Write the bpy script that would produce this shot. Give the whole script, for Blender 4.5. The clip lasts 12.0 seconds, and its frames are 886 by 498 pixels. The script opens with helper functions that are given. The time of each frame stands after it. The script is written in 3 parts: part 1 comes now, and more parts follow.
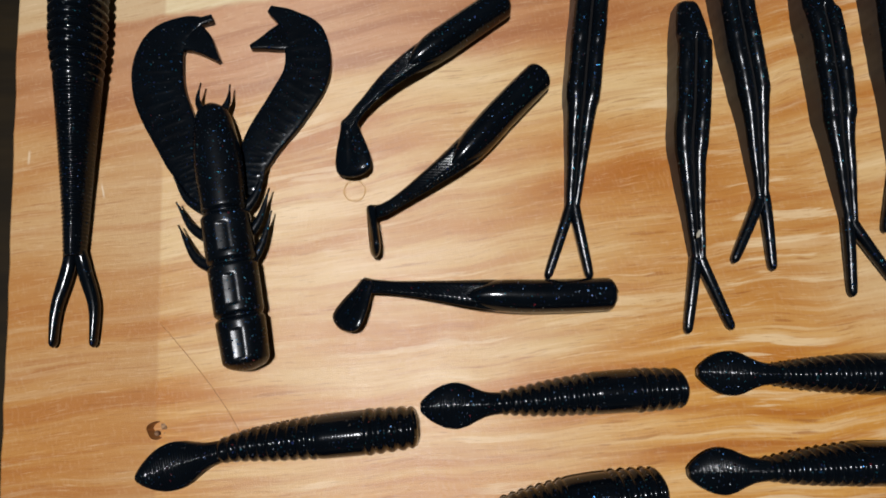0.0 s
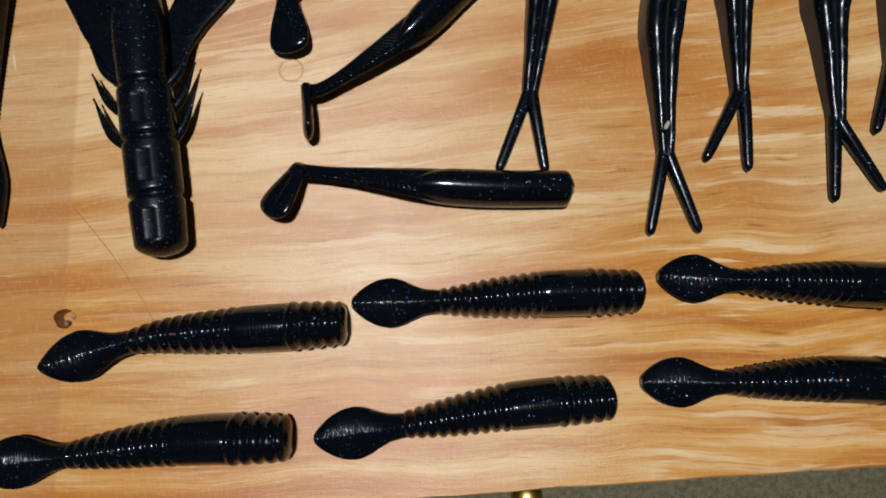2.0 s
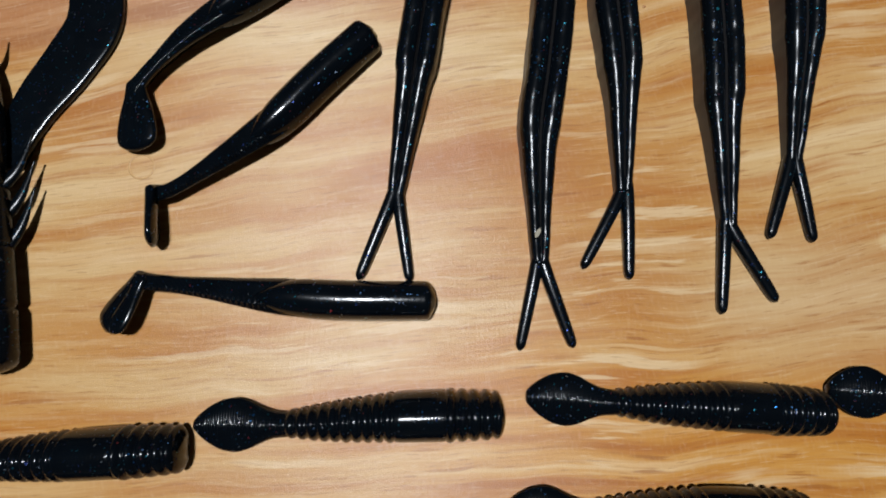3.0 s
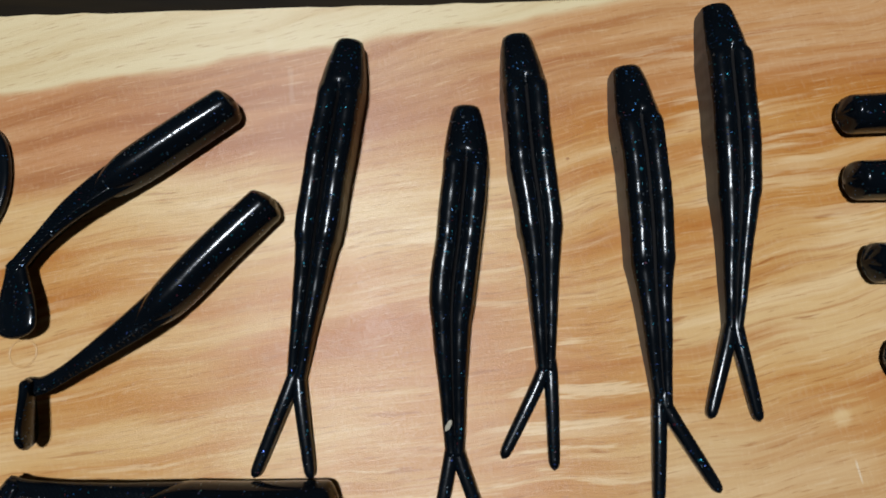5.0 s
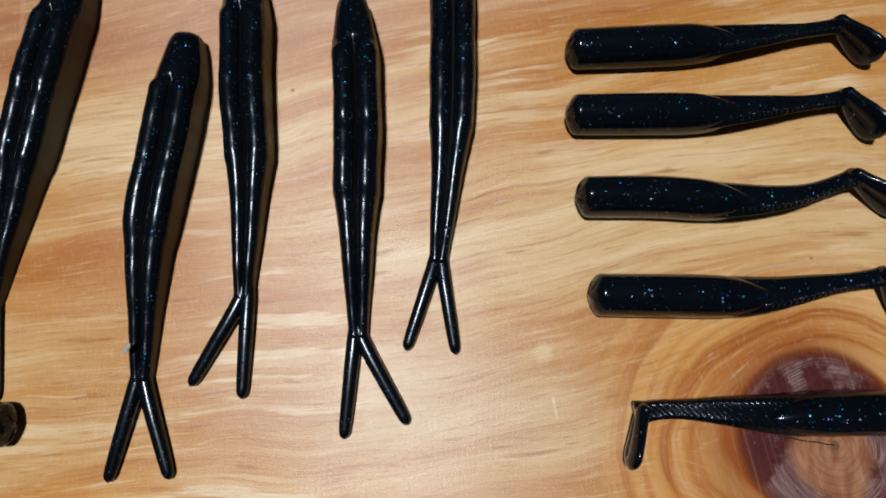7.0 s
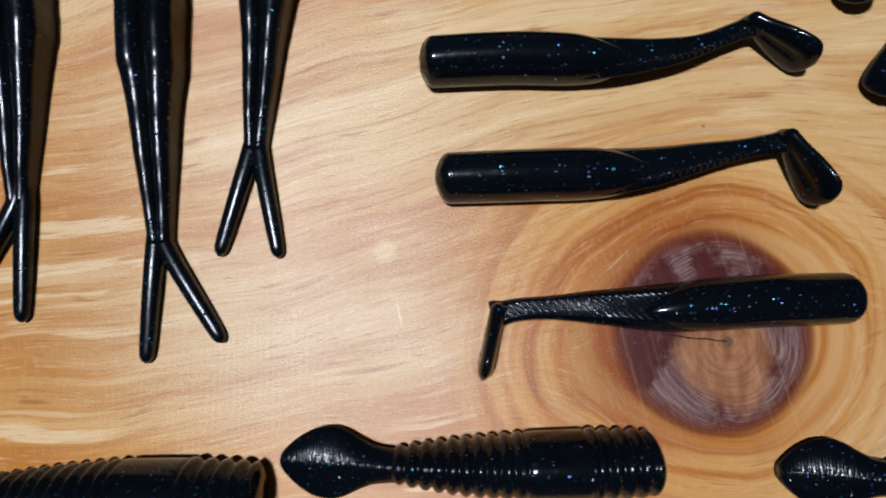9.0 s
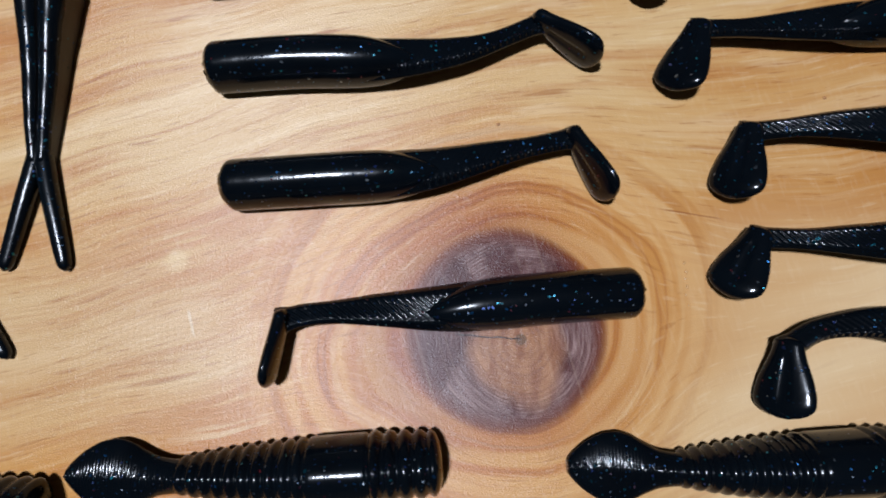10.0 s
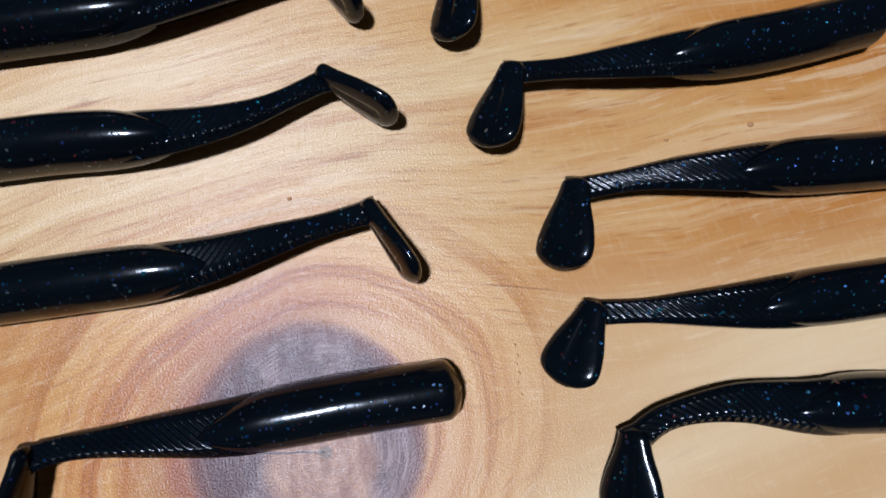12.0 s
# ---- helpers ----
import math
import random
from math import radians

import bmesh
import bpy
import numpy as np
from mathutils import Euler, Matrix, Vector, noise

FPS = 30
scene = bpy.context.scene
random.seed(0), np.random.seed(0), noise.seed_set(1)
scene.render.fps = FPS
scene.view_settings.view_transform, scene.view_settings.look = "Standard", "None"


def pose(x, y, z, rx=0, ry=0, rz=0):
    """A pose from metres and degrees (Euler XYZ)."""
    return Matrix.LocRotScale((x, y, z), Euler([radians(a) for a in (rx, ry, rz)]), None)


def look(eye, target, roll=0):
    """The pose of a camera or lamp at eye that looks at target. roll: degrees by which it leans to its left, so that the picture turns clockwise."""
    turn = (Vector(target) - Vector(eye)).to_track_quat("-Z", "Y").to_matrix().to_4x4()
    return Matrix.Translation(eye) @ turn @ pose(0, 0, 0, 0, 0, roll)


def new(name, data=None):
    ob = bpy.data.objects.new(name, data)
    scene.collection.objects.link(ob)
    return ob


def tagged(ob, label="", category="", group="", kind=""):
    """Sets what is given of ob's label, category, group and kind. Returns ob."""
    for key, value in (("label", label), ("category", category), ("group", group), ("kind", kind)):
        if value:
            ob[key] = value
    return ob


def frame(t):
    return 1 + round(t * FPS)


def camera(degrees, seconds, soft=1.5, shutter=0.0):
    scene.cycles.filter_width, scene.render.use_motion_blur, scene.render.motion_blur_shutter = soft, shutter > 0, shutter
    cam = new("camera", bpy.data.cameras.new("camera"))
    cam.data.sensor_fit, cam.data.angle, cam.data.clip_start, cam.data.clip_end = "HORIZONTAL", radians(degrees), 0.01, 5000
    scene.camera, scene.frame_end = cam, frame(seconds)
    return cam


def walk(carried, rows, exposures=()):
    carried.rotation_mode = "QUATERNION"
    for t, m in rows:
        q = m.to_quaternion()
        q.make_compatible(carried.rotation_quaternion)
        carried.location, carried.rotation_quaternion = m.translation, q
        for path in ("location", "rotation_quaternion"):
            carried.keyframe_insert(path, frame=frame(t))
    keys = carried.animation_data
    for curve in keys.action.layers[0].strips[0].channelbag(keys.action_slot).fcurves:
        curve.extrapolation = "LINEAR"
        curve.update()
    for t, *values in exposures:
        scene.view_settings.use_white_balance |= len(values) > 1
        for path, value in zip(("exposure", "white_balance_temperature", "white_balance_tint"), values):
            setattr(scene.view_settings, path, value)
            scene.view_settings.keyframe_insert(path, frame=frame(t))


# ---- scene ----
cam = camera(73.3, 12.0, 1.8, 0.2)
# seconds, eye in metres, turn in degrees
PATH = [
    (0, -0.0105, -0.0292, 0.1590, 10.88, -1.74, -0.40),
    (0.5, -0.0105, -0.0339, 0.1516, 10.32, -1.68, -0.42),
    (1, -0.0061, -0.0381, 0.1478, 8.62, -1.80, -0.03),
    (1.5, -0.0001, -0.0455, 0.1446, 8.54, -1.73, 0.62),
    (2, 0.0062, -0.0476, 0.1421, 8.41, -1.52, 1.37),
    (2.5, 0.0255, -0.0340, 0.1378, 7.15, -0.82, 1.80),
    (3, 0.0398, -0.0177, 0.1370, 7.62, -0.98, 1.84),
    (3.5, 0.0463, -0.0059, 0.1377, 6.95, -1.06, 1.63),
    (3.7, 0.0487, -0.0001, 0.1382, 5.92, -0.95, 1.43),
    (5.3, 0.0701, 0.0196, 0.1299, 10.79, 0.21, 0.57),
    (5.5, 0.0778, 0.0206, 0.1302, 10.79, 0.21, 0.66),
    (6, 0.0961, 0.0133, 0.1281, 10.84, 0.20, 1.46),
    (6.5, 0.1170, 0.0095, 0.1321, 10.71, 0.16, 1.99),
    (7, 0.1257, 0.0034, 0.1254, 10.81, 0.23, 1.77),
    (7.2, 0.1251, 0.0009, 0.1217, 10.81, 0.23, 1.56),
    (8.8, 0.1474, -0.0080, 0.1041, 6.90, -0.22, -0.64),
    (9, 0.1550, -0.0058, 0.1030, 6.72, -0.42, -1.04),
    (9.5, 0.1737, -0.0039, 0.1043, 5.89, -1.17, -1.95),
    (10, 0.1888, -0.0050, 0.1035, 6.03, -1.42, -3.02),
    (10.5, 0.2015, 0.0005, 0.1025, 7.68, -1.91, -4.22),
    (11, 0.2095, 0.0049, 0.0939, 7.05, -1.83, -5.30),
    (11.5, 0.2171, 0.0040, 0.0886, 6.32, -2.15, -6.45),
    (12, 0.2206, 0.0069, 0.0908, 6.75, -2.19, -7.36),
]
# seconds, stops, kelvin, tint
EXPOSURES = [(0.0, 0.04, 5850, 11), (2.5, 0.0, 5650, 9), (3.7, -0.01, 5550, 8), (5.5, 0.04, 5500, 7), (7.2, 0.09, 5350, 10), (9.0, 0.12, 5300, 11), (10.5, 0.18, 5150, 12), (12.0, 0.24, 4950, 13)]
walk(cam, [(t, pose(*row)) for t, *row in PATH], EXPOSURES)

# ---- light ----
world = bpy.data.worlds.new("room_dusk")
scene.world = world
world.use_nodes = True
world.node_tree.nodes["Background"].inputs["Color"].default_value = (1.0, 0.86, 0.7, 1)
world.node_tree.nodes["Background"].inputs["Strength"].default_value = 0.05

# fixed lamp added overhead, standing in for a torch beside the lens
lamp_data = bpy.data.lights.new("torch_stand_in_lamp", "AREA")
lamp_data.shape, lamp_data.size = "DISK", 0.16
lamp_data.energy, lamp_data.color = 32.0, (1.0, 0.95, 0.88)
lamp = new("torch_stand_in_lamp", lamp_data)
lamp.matrix_world = look((-0.14, 0.05, 1.75), (0.08, 0.0, 0.0))

# ---- materials ----
MM = 0.001


class Nodes:
    """Short hand for building a node material."""

    def __init__(self, name):
        self.mat = bpy.data.materials.new(name)
        self.mat.use_nodes = True
        self.tree = self.mat.node_tree
        self.bsdf = self.tree.nodes["Principled BSDF"]
        self.coord = self.tree.nodes.new("ShaderNodeTexCoord").outputs["Object"]

    def put(self, socket, value):
        if isinstance(value, bpy.types.NodeSocket):
            self.tree.links.new(value, socket)
        elif isinstance(value, tuple) and socket.type == "RGBA":
            socket.default_value = (*value[:3], 1)
        else:
            socket.default_value = value

    def math(self, op, a, b=0.0, c=0.0):
        n = self.tree.nodes.new("ShaderNodeMath")
        n.operation = op
        for socket, value in zip(n.inputs, (a, b, c)):
            self.put(socket, value)
        return n.outputs[0]

    def step(self, v, lo, hi):
        n = self.tree.nodes.new("ShaderNodeMapRange")
        n.interpolation_type = "SMOOTHSTEP"
        self.put(n.inputs["Value"], v)
        n.inputs["From Min"].default_value, n.inputs["From Max"].default_value = lo, hi
        return n.outputs["Result"]

    def xyz(self, v):
        n = self.tree.nodes.new("ShaderNodeSeparateXYZ")
        self.put(n.inputs[0], v)
        return n.outputs

    def join(self, x, y, z=0.0):
        n = self.tree.nodes.new("ShaderNodeCombineXYZ")
        for socket, value in zip(n.inputs, (x, y, z)):
            self.put(socket, value)
        return n.outputs[0]

    def noise(self, v, scale, detail=2.0, rough=0.5, out="Fac"):
        n = self.tree.nodes.new("ShaderNodeTexNoise")
        self.put(n.inputs["Vector"], v)
        n.inputs["Scale"].default_value, n.inputs["Detail"].default_value, n.inputs["Roughness"].default_value = scale, detail, rough
        return n.outputs[out]

    def voronoi(self, v, scale):
        n = self.tree.nodes.new("ShaderNodeTexVoronoi")
        self.put(n.inputs["Vector"], v)
        n.inputs["Scale"].default_value = scale
        return n.outputs["Distance"], n.outputs["Color"]

    def mix(self, fac, a, b):
        n = self.tree.nodes.new("ShaderNodeMix")
        n.data_type = "RGBA"
        self.put(n.inputs["Factor"], fac)
        self.put(n.inputs[6], a)
        self.put(n.inputs[7], b)
        return n.outputs[2]

    def ramp(self, fac, stops, constant=False):
        n = self.tree.nodes.new("ShaderNodeValToRGB")
        n.color_ramp.interpolation = "CONSTANT" if constant else "LINEAR"
        while len(n.color_ramp.elements) < len(stops):
            n.color_ramp.elements.new(0.5)
        for e, (at, colour) in zip(n.color_ramp.elements, stops):
            e.position, e.color = at, (*colour, 1)
        self.put(n.inputs[0], fac)
        return n.outputs[0]

    def bump(self, height, strength, distance):
        n = self.tree.nodes.new("ShaderNodeBump")
        self.put(n.inputs["Height"], height)
        n.inputs["Strength"].default_value, n.inputs["Distance"].default_value = strength, distance
        self.put(self.bsdf.inputs["Normal"], n.outputs[0])

    def set(self, **values):
        for key, value in values.items():
            self.put(self.bsdf.inputs[key.replace("_", " ")], value)
        return self.mat


def board_wood():
    n = Nodes("knotty_pine")
    x, y, z = n.xyz(n.coord)
    wob = n.noise(n.coord, 14.0, 2.0)
    wob2 = n.noise(n.coord, 45.0, 2.0)
    tilt = math.radians(13)
    along = n.math("ADD", n.math("MULTIPLY", x, math.cos(tilt)), n.math("MULTIPLY", y, math.sin(tilt)))
    # the grain lines fan out towards the far end and waver
    across = n.math("DIVIDE", n.math("SUBTRACT", y, n.math("MULTIPLY", x, 0.15)), n.math("ADD", 1.0, n.math("MULTIPLY", x, 1.3)))
    across = n.math("ADD", across, n.math("MULTIPLY", n.math("SUBTRACT", wob, 0.5), 0.011))
    across = n.math("ADD", across, n.math("MULTIPLY", n.math("SUBTRACT", wob2, 0.5), 0.0014))
    # distance from the knot, uneven
    dx, dy = n.math("ADD", x, -0.2045), n.math("ADD", y, 0.0105)
    d = n.math("SQRT", n.math("ADD", n.math("MULTIPLY", dx, dx), n.math("MULTIPLY", dy, dy)))
    d = n.math("ADD", d, n.math("MULTIPLY", n.math("SUBTRACT", wob2, 0.5), 0.003))
    far = n.step(n.math("ADD", n.math("ADD", d, n.math("MULTIPLY", n.math("MINIMUM", dx, 0.0), 0.1)), n.math("MULTIPLY", n.math("SUBTRACT", wob, 0.5), 0.03)), 0.021, 0.047)
    # the grain parts and flows round the knot
    mid = (-0.0105 - 0.15 * 0.2045) / (1 + 1.3 * 0.2045)
    inv = n.math("DIVIDE", 0.00042, n.math("MAXIMUM", n.math("MULTIPLY", d, d), 0.00042))
    field = n.math("MULTIPLY", n.math("SUBTRACT", across, mid), n.math("SUBTRACT", 1.0, inv))
    # soft streaks, fine grain, and growth rings
    streak = n.noise(n.join(n.math("MULTIPLY", along, 9.0), n.math("MULTIPLY", field, 165.0)), 1.0, 4.0, 0.6)
    thin = n.noise(n.join(n.math("MULTIPLY", along, 11.0), n.math("MULTIPLY", field, 430.0), 3.0), 1.0, 3.0, 0.55)
    broad = n.noise(n.join(n.math("MULTIPLY", along, 8.0), n.math("MULTIPLY", field, 42.0), 7.0), 1.0, 3.0, 0.55)
    fine = n.noise(n.join(n.math("MULTIPLY", along, 120.0), n.math("MULTIPLY", field, 2600.0)), 1.0, 3.0)
    hair = n.noise(n.join(n.math("MULTIPLY", along, 26.0), n.math("MULTIPLY", field, 1250.0), 5.0), 1.0, 3.0, 0.6)
    near = n.math("SUBTRACT", 1.0, far)
    patch = n.step(n.noise(n.coord, 22.0, 2.0), 0.38, 0.62)
    angle = n.math("ARCTAN2", dy, dx)
    # growth rings round the knot: unevenly spaced, drawn out towards the board's end, wavering
    lopsided = n.math("MULTIPLY", dx, n.math("ADD", 0.84, n.math("MULTIPLY", n.step(dx, -0.012, 0.012), 0.16)))
    reach = n.math("SQRT", n.math("ADD", n.math("MULTIPLY", lopsided, lopsided), n.math("MULTIPLY", dy, dy)))
    reach = n.math("ADD", reach, n.math("MULTIPLY", n.math("SUBTRACT", wob, 0.5), 0.016))
    reach = n.math("ADD", reach, n.math("MULTIPLY", n.math("SUBTRACT", wob2, 0.5), 0.0045))
    rim_way = n.join(n.math("COSINE", angle), n.math("SINE", angle), 0.0)
    wave = n.noise(rim_way, 1.9, 3.0)
    ring = n.noise(n.join(n.math("MULTIPLY", reach, 330.0), n.math("MULTIPLY", n.math("SINE", angle), 0.5), 0.0), 1.0, 2.0, 0.45)
    line = n.noise(n.join(n.math("MULTIPLY", reach, 640.0), n.math("MULTIPLY", n.math("SINE", angle), 0.9), 4.0), 1.0, 2.0, 0.5)
    west = n.step(dx, 0.022, -0.012)
    figure = n.math("ADD", 0.7, n.math("MULTIPLY", n.math("SUBTRACT", n.step(x, 0.03, 0.09), n.math("MULTIPLY", n.step(x, 0.19, 0.24), 1.3)), 0.3))
    ax, ay = n.math("MULTIPLY", n.math("ADD", x, -0.125), 22.0), n.math("MULTIPLY", n.math("ADD", y, 0.012), 34.0)
    plainer = n.math("ADD", n.math("SQRT", n.math("ADD", n.math("MULTIPLY", ax, ax), n.math("MULTIPLY", ay, ay))), n.math("MULTIPLY", n.math("SUBTRACT", wob, 0.5), 0.8))
    plainer = n.step(plainer, 1.0, 0.4)
    figure = n.math("SUBTRACT", figure, n.math("MULTIPLY", plainer, 0.45))
    calm = n.math("MULTIPLY", figure, n.math("SUBTRACT", 1.0, n.math("MULTIPLY", near, 0.75)))
    colour = n.ramp(broad, [(0.35, (0.43, 0.17, 0.04)), (0.45, (0.53, 0.265, 0.082)), (0.53, (0.62, 0.38, 0.155)), (0.64, (0.70, 0.49, 0.24))])
    colour = n.mix(n.math("MULTIPLY", plainer, 0.5), colour, (0.66, 0.48, 0.27))
    # ruddier wood towards the near corner, deepened to paint in the torch's falloff
    ruddy_falloff = n.math("ADD", n.math("ADD", y, n.math("MULTIPLY", x, 0.12)), n.math("MULTIPLY", n.math("SUBTRACT", broad, 0.5), 0.07))
    ruddy_falloff = n.step(ruddy_falloff, -0.022, -0.062)
    colour = n.mix(n.math("MULTIPLY", ruddy_falloff, n.math("ADD", n.math("ADD", 0.45, n.math("MULTIPLY", n.step(x, -0.02, -0.08), 0.2)), n.math("MULTIPLY", n.step(broad, 0.56, 0.46), 0.35))), colour, n.mix(n.step(streak, 0.42, 0.58), (0.585, 0.30, 0.085), (0.49, 0.205, 0.048)))
    amber = n.math("MULTIPLY", n.step(x, 0.095, 0.165), n.step(n.math("ADD", y, n.math("MULTIPLY", n.math("SUBTRACT", broad, 0.5), 0.05)), 0.012, 0.07))
    colour = n.mix(n.math("MULTIPLY", n.math("MULTIPLY", amber, n.step(x, 0.25, 0.19)), 0.42), colour, n.mix(n.step(streak, 0.42, 0.6), (0.60, 0.32, 0.10), (0.46, 0.19, 0.045)))
    # honey-coloured wood along the near edge
    honey = n.math("MULTIPLY", n.math("MULTIPLY", n.step(x, 0.015, 0.07), n.step(x, 0.19, 0.15)), n.step(n.math("ADD", y, n.math("MULTIPLY", n.math("SUBTRACT", broad, 0.5), 0.04)), -0.008, -0.034))
    colour = n.mix(n.math("MULTIPLY", honey, 0.72), colour, n.mix(n.step(streak, 0.40, 0.62), (0.63, 0.32, 0.075), (0.52, 0.22, 0.042)))
    # orange late wood with a sharp side and a soft side
    late = n.math("MULTIPLY", n.step(streak, 0.50, 0.62), n.step(streak, 0.70, 0.66))
    colour = n.mix(n.math("MULTIPLY", n.math("MULTIPLY", late, 0.55), calm), colour, (0.43, 0.155, 0.036))
    colour = n.mix(n.math("MULTIPLY", n.math("MULTIPLY", n.step(thin, 0.56, 0.70), n.math("MULTIPLY", patch, 0.62)), calm), colour, (0.36, 0.115, 0.026))
    colour = n.mix(n.math("MULTIPLY", n.math("MULTIPLY", n.step(streak, 0.46, 0.34), 0.5), calm), colour, (0.80, 0.60, 0.34))
    colour = n.mix(n.math("MULTIPLY", n.math("MULTIPLY", n.step(thin, 0.42, 0.28), 0.42), calm), colour, (0.80, 0.62, 0.36))
    colour = n.mix(n.math("MULTIPLY", n.math("MULTIPLY", n.step(hair, 0.53, 0.66), 0.3), calm), colour, (0.40, 0.15, 0.04))
    colour = n.mix(n.math("MULTIPLY", n.step(hair, 0.42, 0.30), 0.25), colour, (0.78, 0.58, 0.34))
    # short resin dashes and pale flames with a crisp edge
    dash = n.noise(n.join(n.math("MULTIPLY", along, 48.0), n.math("MULTIPLY", field, 620.0), 9.0), 1.0, 2.0, 0.5)
    colour = n.mix(n.math("MULTIPLY", n.math("MULTIPLY", n.step(dash, 0.64, 0.72), 0.6), calm), colour, (0.30, 0.10, 0.026))
    flame = n.noise(n.join(n.math("MULTIPLY", along, 17.0), n.math("MULTIPLY", field, 240.0), 13.0), 1.0, 4.0, 0.62)
    flame = n.math("MULTIPLY", n.step(flame, 0.56, 0.61), n.step(n.noise(n.coord, 17.0, 2.0), 0.44, 0.6))
    colour = n.mix(n.math("MULTIPLY", n.math("MULTIPLY", flame, 0.7), calm), colour, (0.80, 0.61, 0.36))
    # warm rings round the knot, richer on one side, each darkening outwards to a thin line
    lightring = n.mix(west, (0.68, 0.41, 0.17), (0.66, 0.36, 0.115))
    darkring = n.mix(west, (0.55, 0.27, 0.08), (0.48, 0.18, 0.04))
    around = n.mix(n.step(ring, 0.42, 0.58), lightring, darkring)
    thinline = n.math("MULTIPLY", n.math("MULTIPLY", n.step(ring, 0.555, 0.60), n.step(ring, 0.68, 0.605)), n.math("ADD", 0.5, n.math("MULTIPLY", west, 0.4)))
    around = n.mix(thinline, around, (0.33, 0.115, 0.03))
    around = n.mix(n.math("MULTIPLY", n.math("MULTIPLY", n.step(line, 0.56, 0.66), n.step(wave, 0.4, 0.6)), n.math("ADD", 0.12, n.math("MULTIPLY", west, 0.4))), around, (0.40, 0.15, 0.04))
    around = n.mix(n.math("MULTIPLY", n.step(line, 0.44, 0.34), 0.25), around, (0.76, 0.55, 0.29))
    around = n.mix(n.math("MULTIPLY", n.step(hair, 0.5, 0.7), 0.25), around, (0.42, 0.16, 0.045))
    colour = n.mix(near, colour, around)
    colour = n.mix(n.math("MULTIPLY", n.math("SUBTRACT", fine, 0.35), 0.35), colour, (0.32, 0.135, 0.045))
    # pale sapwood along the far edge
    edge = n.math("SUBTRACT", y, n.math("ADD", n.math("MULTIPLY", x, 0.166), 0.0845))
    edge = n.math("ADD", edge, n.math("MULTIPLY", n.math("SUBTRACT", wob2, 0.5), 0.006))
    sap = n.step(edge, -0.0012, 0.0016)
    colour = n.mix(sap, colour, n.mix(n.step(streak, 0.4, 0.75), (0.72, 0.59, 0.35), (0.60, 0.44, 0.22)))
    # reddish heartwood just below the sapwood
    low = n.math("ADD", edge, n.math("MULTIPLY", n.math("SUBTRACT", wob, 0.5), 0.016))
    heart = n.math("MULTIPLY", n.step(low, -0.031, -0.022), n.math("SUBTRACT", 1.0, sap))
    colour = n.mix(n.math("MULTIPLY", heart, n.math("ADD", 0.55, n.math("MULTIPLY", n.step(x, 0.08, 0.02), 0.25))), colour, n.mix(n.step(streak, 0.4, 0.62), (0.50, 0.245, 0.115), (0.36, 0.145, 0.06)))
    # the strip near the end that was left unsanded
    strip = n.step(n.math("ADD", x, n.math("MULTIPLY", y, 0.06)), -0.0805, -0.0818)
    colour = n.mix(n.math("MULTIPLY", strip, 0.42), colour, (0.38, 0.17, 0.06))
    # knot: halo, dark heart, worn pale bloom, lighter pith
    ex, ey = n.math("ADD", x, -0.2020), n.math("ADD", y, 0.0088)
    e = n.math("SQRT", n.math("ADD", n.math("MULTIPLY", ex, ex), n.math("MULTIPLY", ey, ey)))
    e = n.math("ADD", e, n.math("MULTIPLY", n.math("SUBTRACT", wob2, 0.5), 0.0016))
    side = n.step(n.math("SUBTRACT", ex, n.math("MULTIPLY", ey, 0.4)), 0.010, -0.016)
    halo = n.math("MULTIPLY", n.math("POWER", n.step(e, 0.034, 0.0155), 1.2), n.math("ADD", n.math("MULTIPLY", side, 0.62), 0.22))
    colour = n.mix(halo, colour, n.mix(n.step(streak, 0.4, 0.6), (0.36, 0.115, 0.032), (0.25, 0.065, 0.02)))
    knot = n.step(e, 0.0171, 0.0162)
    scrape = n.noise(n.join(n.math("MULTIPLY", x, 1.0), n.math("MULTIPLY", y, 0.25)), 420.0, 4.0, 0.6)
    arcs = n.noise(n.join(n.math("MULTIPLY", n.math("COSINE", angle), 2.2), n.math("MULTIPLY", n.math("SINE", angle), 2.2), n.math("MULTIPLY", d, 3600.0)), 1.0, 3.0, 0.6)
    worn = n.noise(n.coord, 120.0, 4.0, 0.6)
    worn = n.math("ADD", worn, n.math("MULTIPLY", n.step(n.math("SUBTRACT", ey, n.math("MULTIPLY", ex, 0.5)), 0.002, -0.008), 0.13))
    worn = n.math("ADD", worn, n.math("MULTIPLY", n.step(ey, 0.008, 0.013), 0.06))
    bloom = n.math("MULTIPLY", n.step(worn, 0.50, 0.62), n.math("ADD", 0.25, n.math("MULTIPLY", n.step(arcs, 0.42, 0.62), 0.75)))
    bands = n.step(n.noise(n.join(n.math("MULTIPLY", d, 1500.0), n.math("MULTIPLY", n.math("SINE", angle), 1.2), 2.0), 1.0, 2.0), 0.45, 0.62)
    heartwood = n.mix(n.noise(n.coord, 260.0, 3.0), (0.04, 0.008, 0.008), (0.10, 0.026, 0.024))
    heartwood = n.mix(n.math("MULTIPLY", bloom, 0.62), heartwood, (0.40, 0.27, 0.24))
    heartwood = n.mix(n.math("MULTIPLY", bands, 0.4), heartwood, (0.085, 0.028, 0.022))
    pith = n.mix(n.math("MULTIPLY", bands, 0.4), n.mix(n.step(scrape, 0.35, 0.65), (0.27, 0.11, 0.048), (0.42, 0.21, 0.10)), (0.19, 0.07, 0.035))
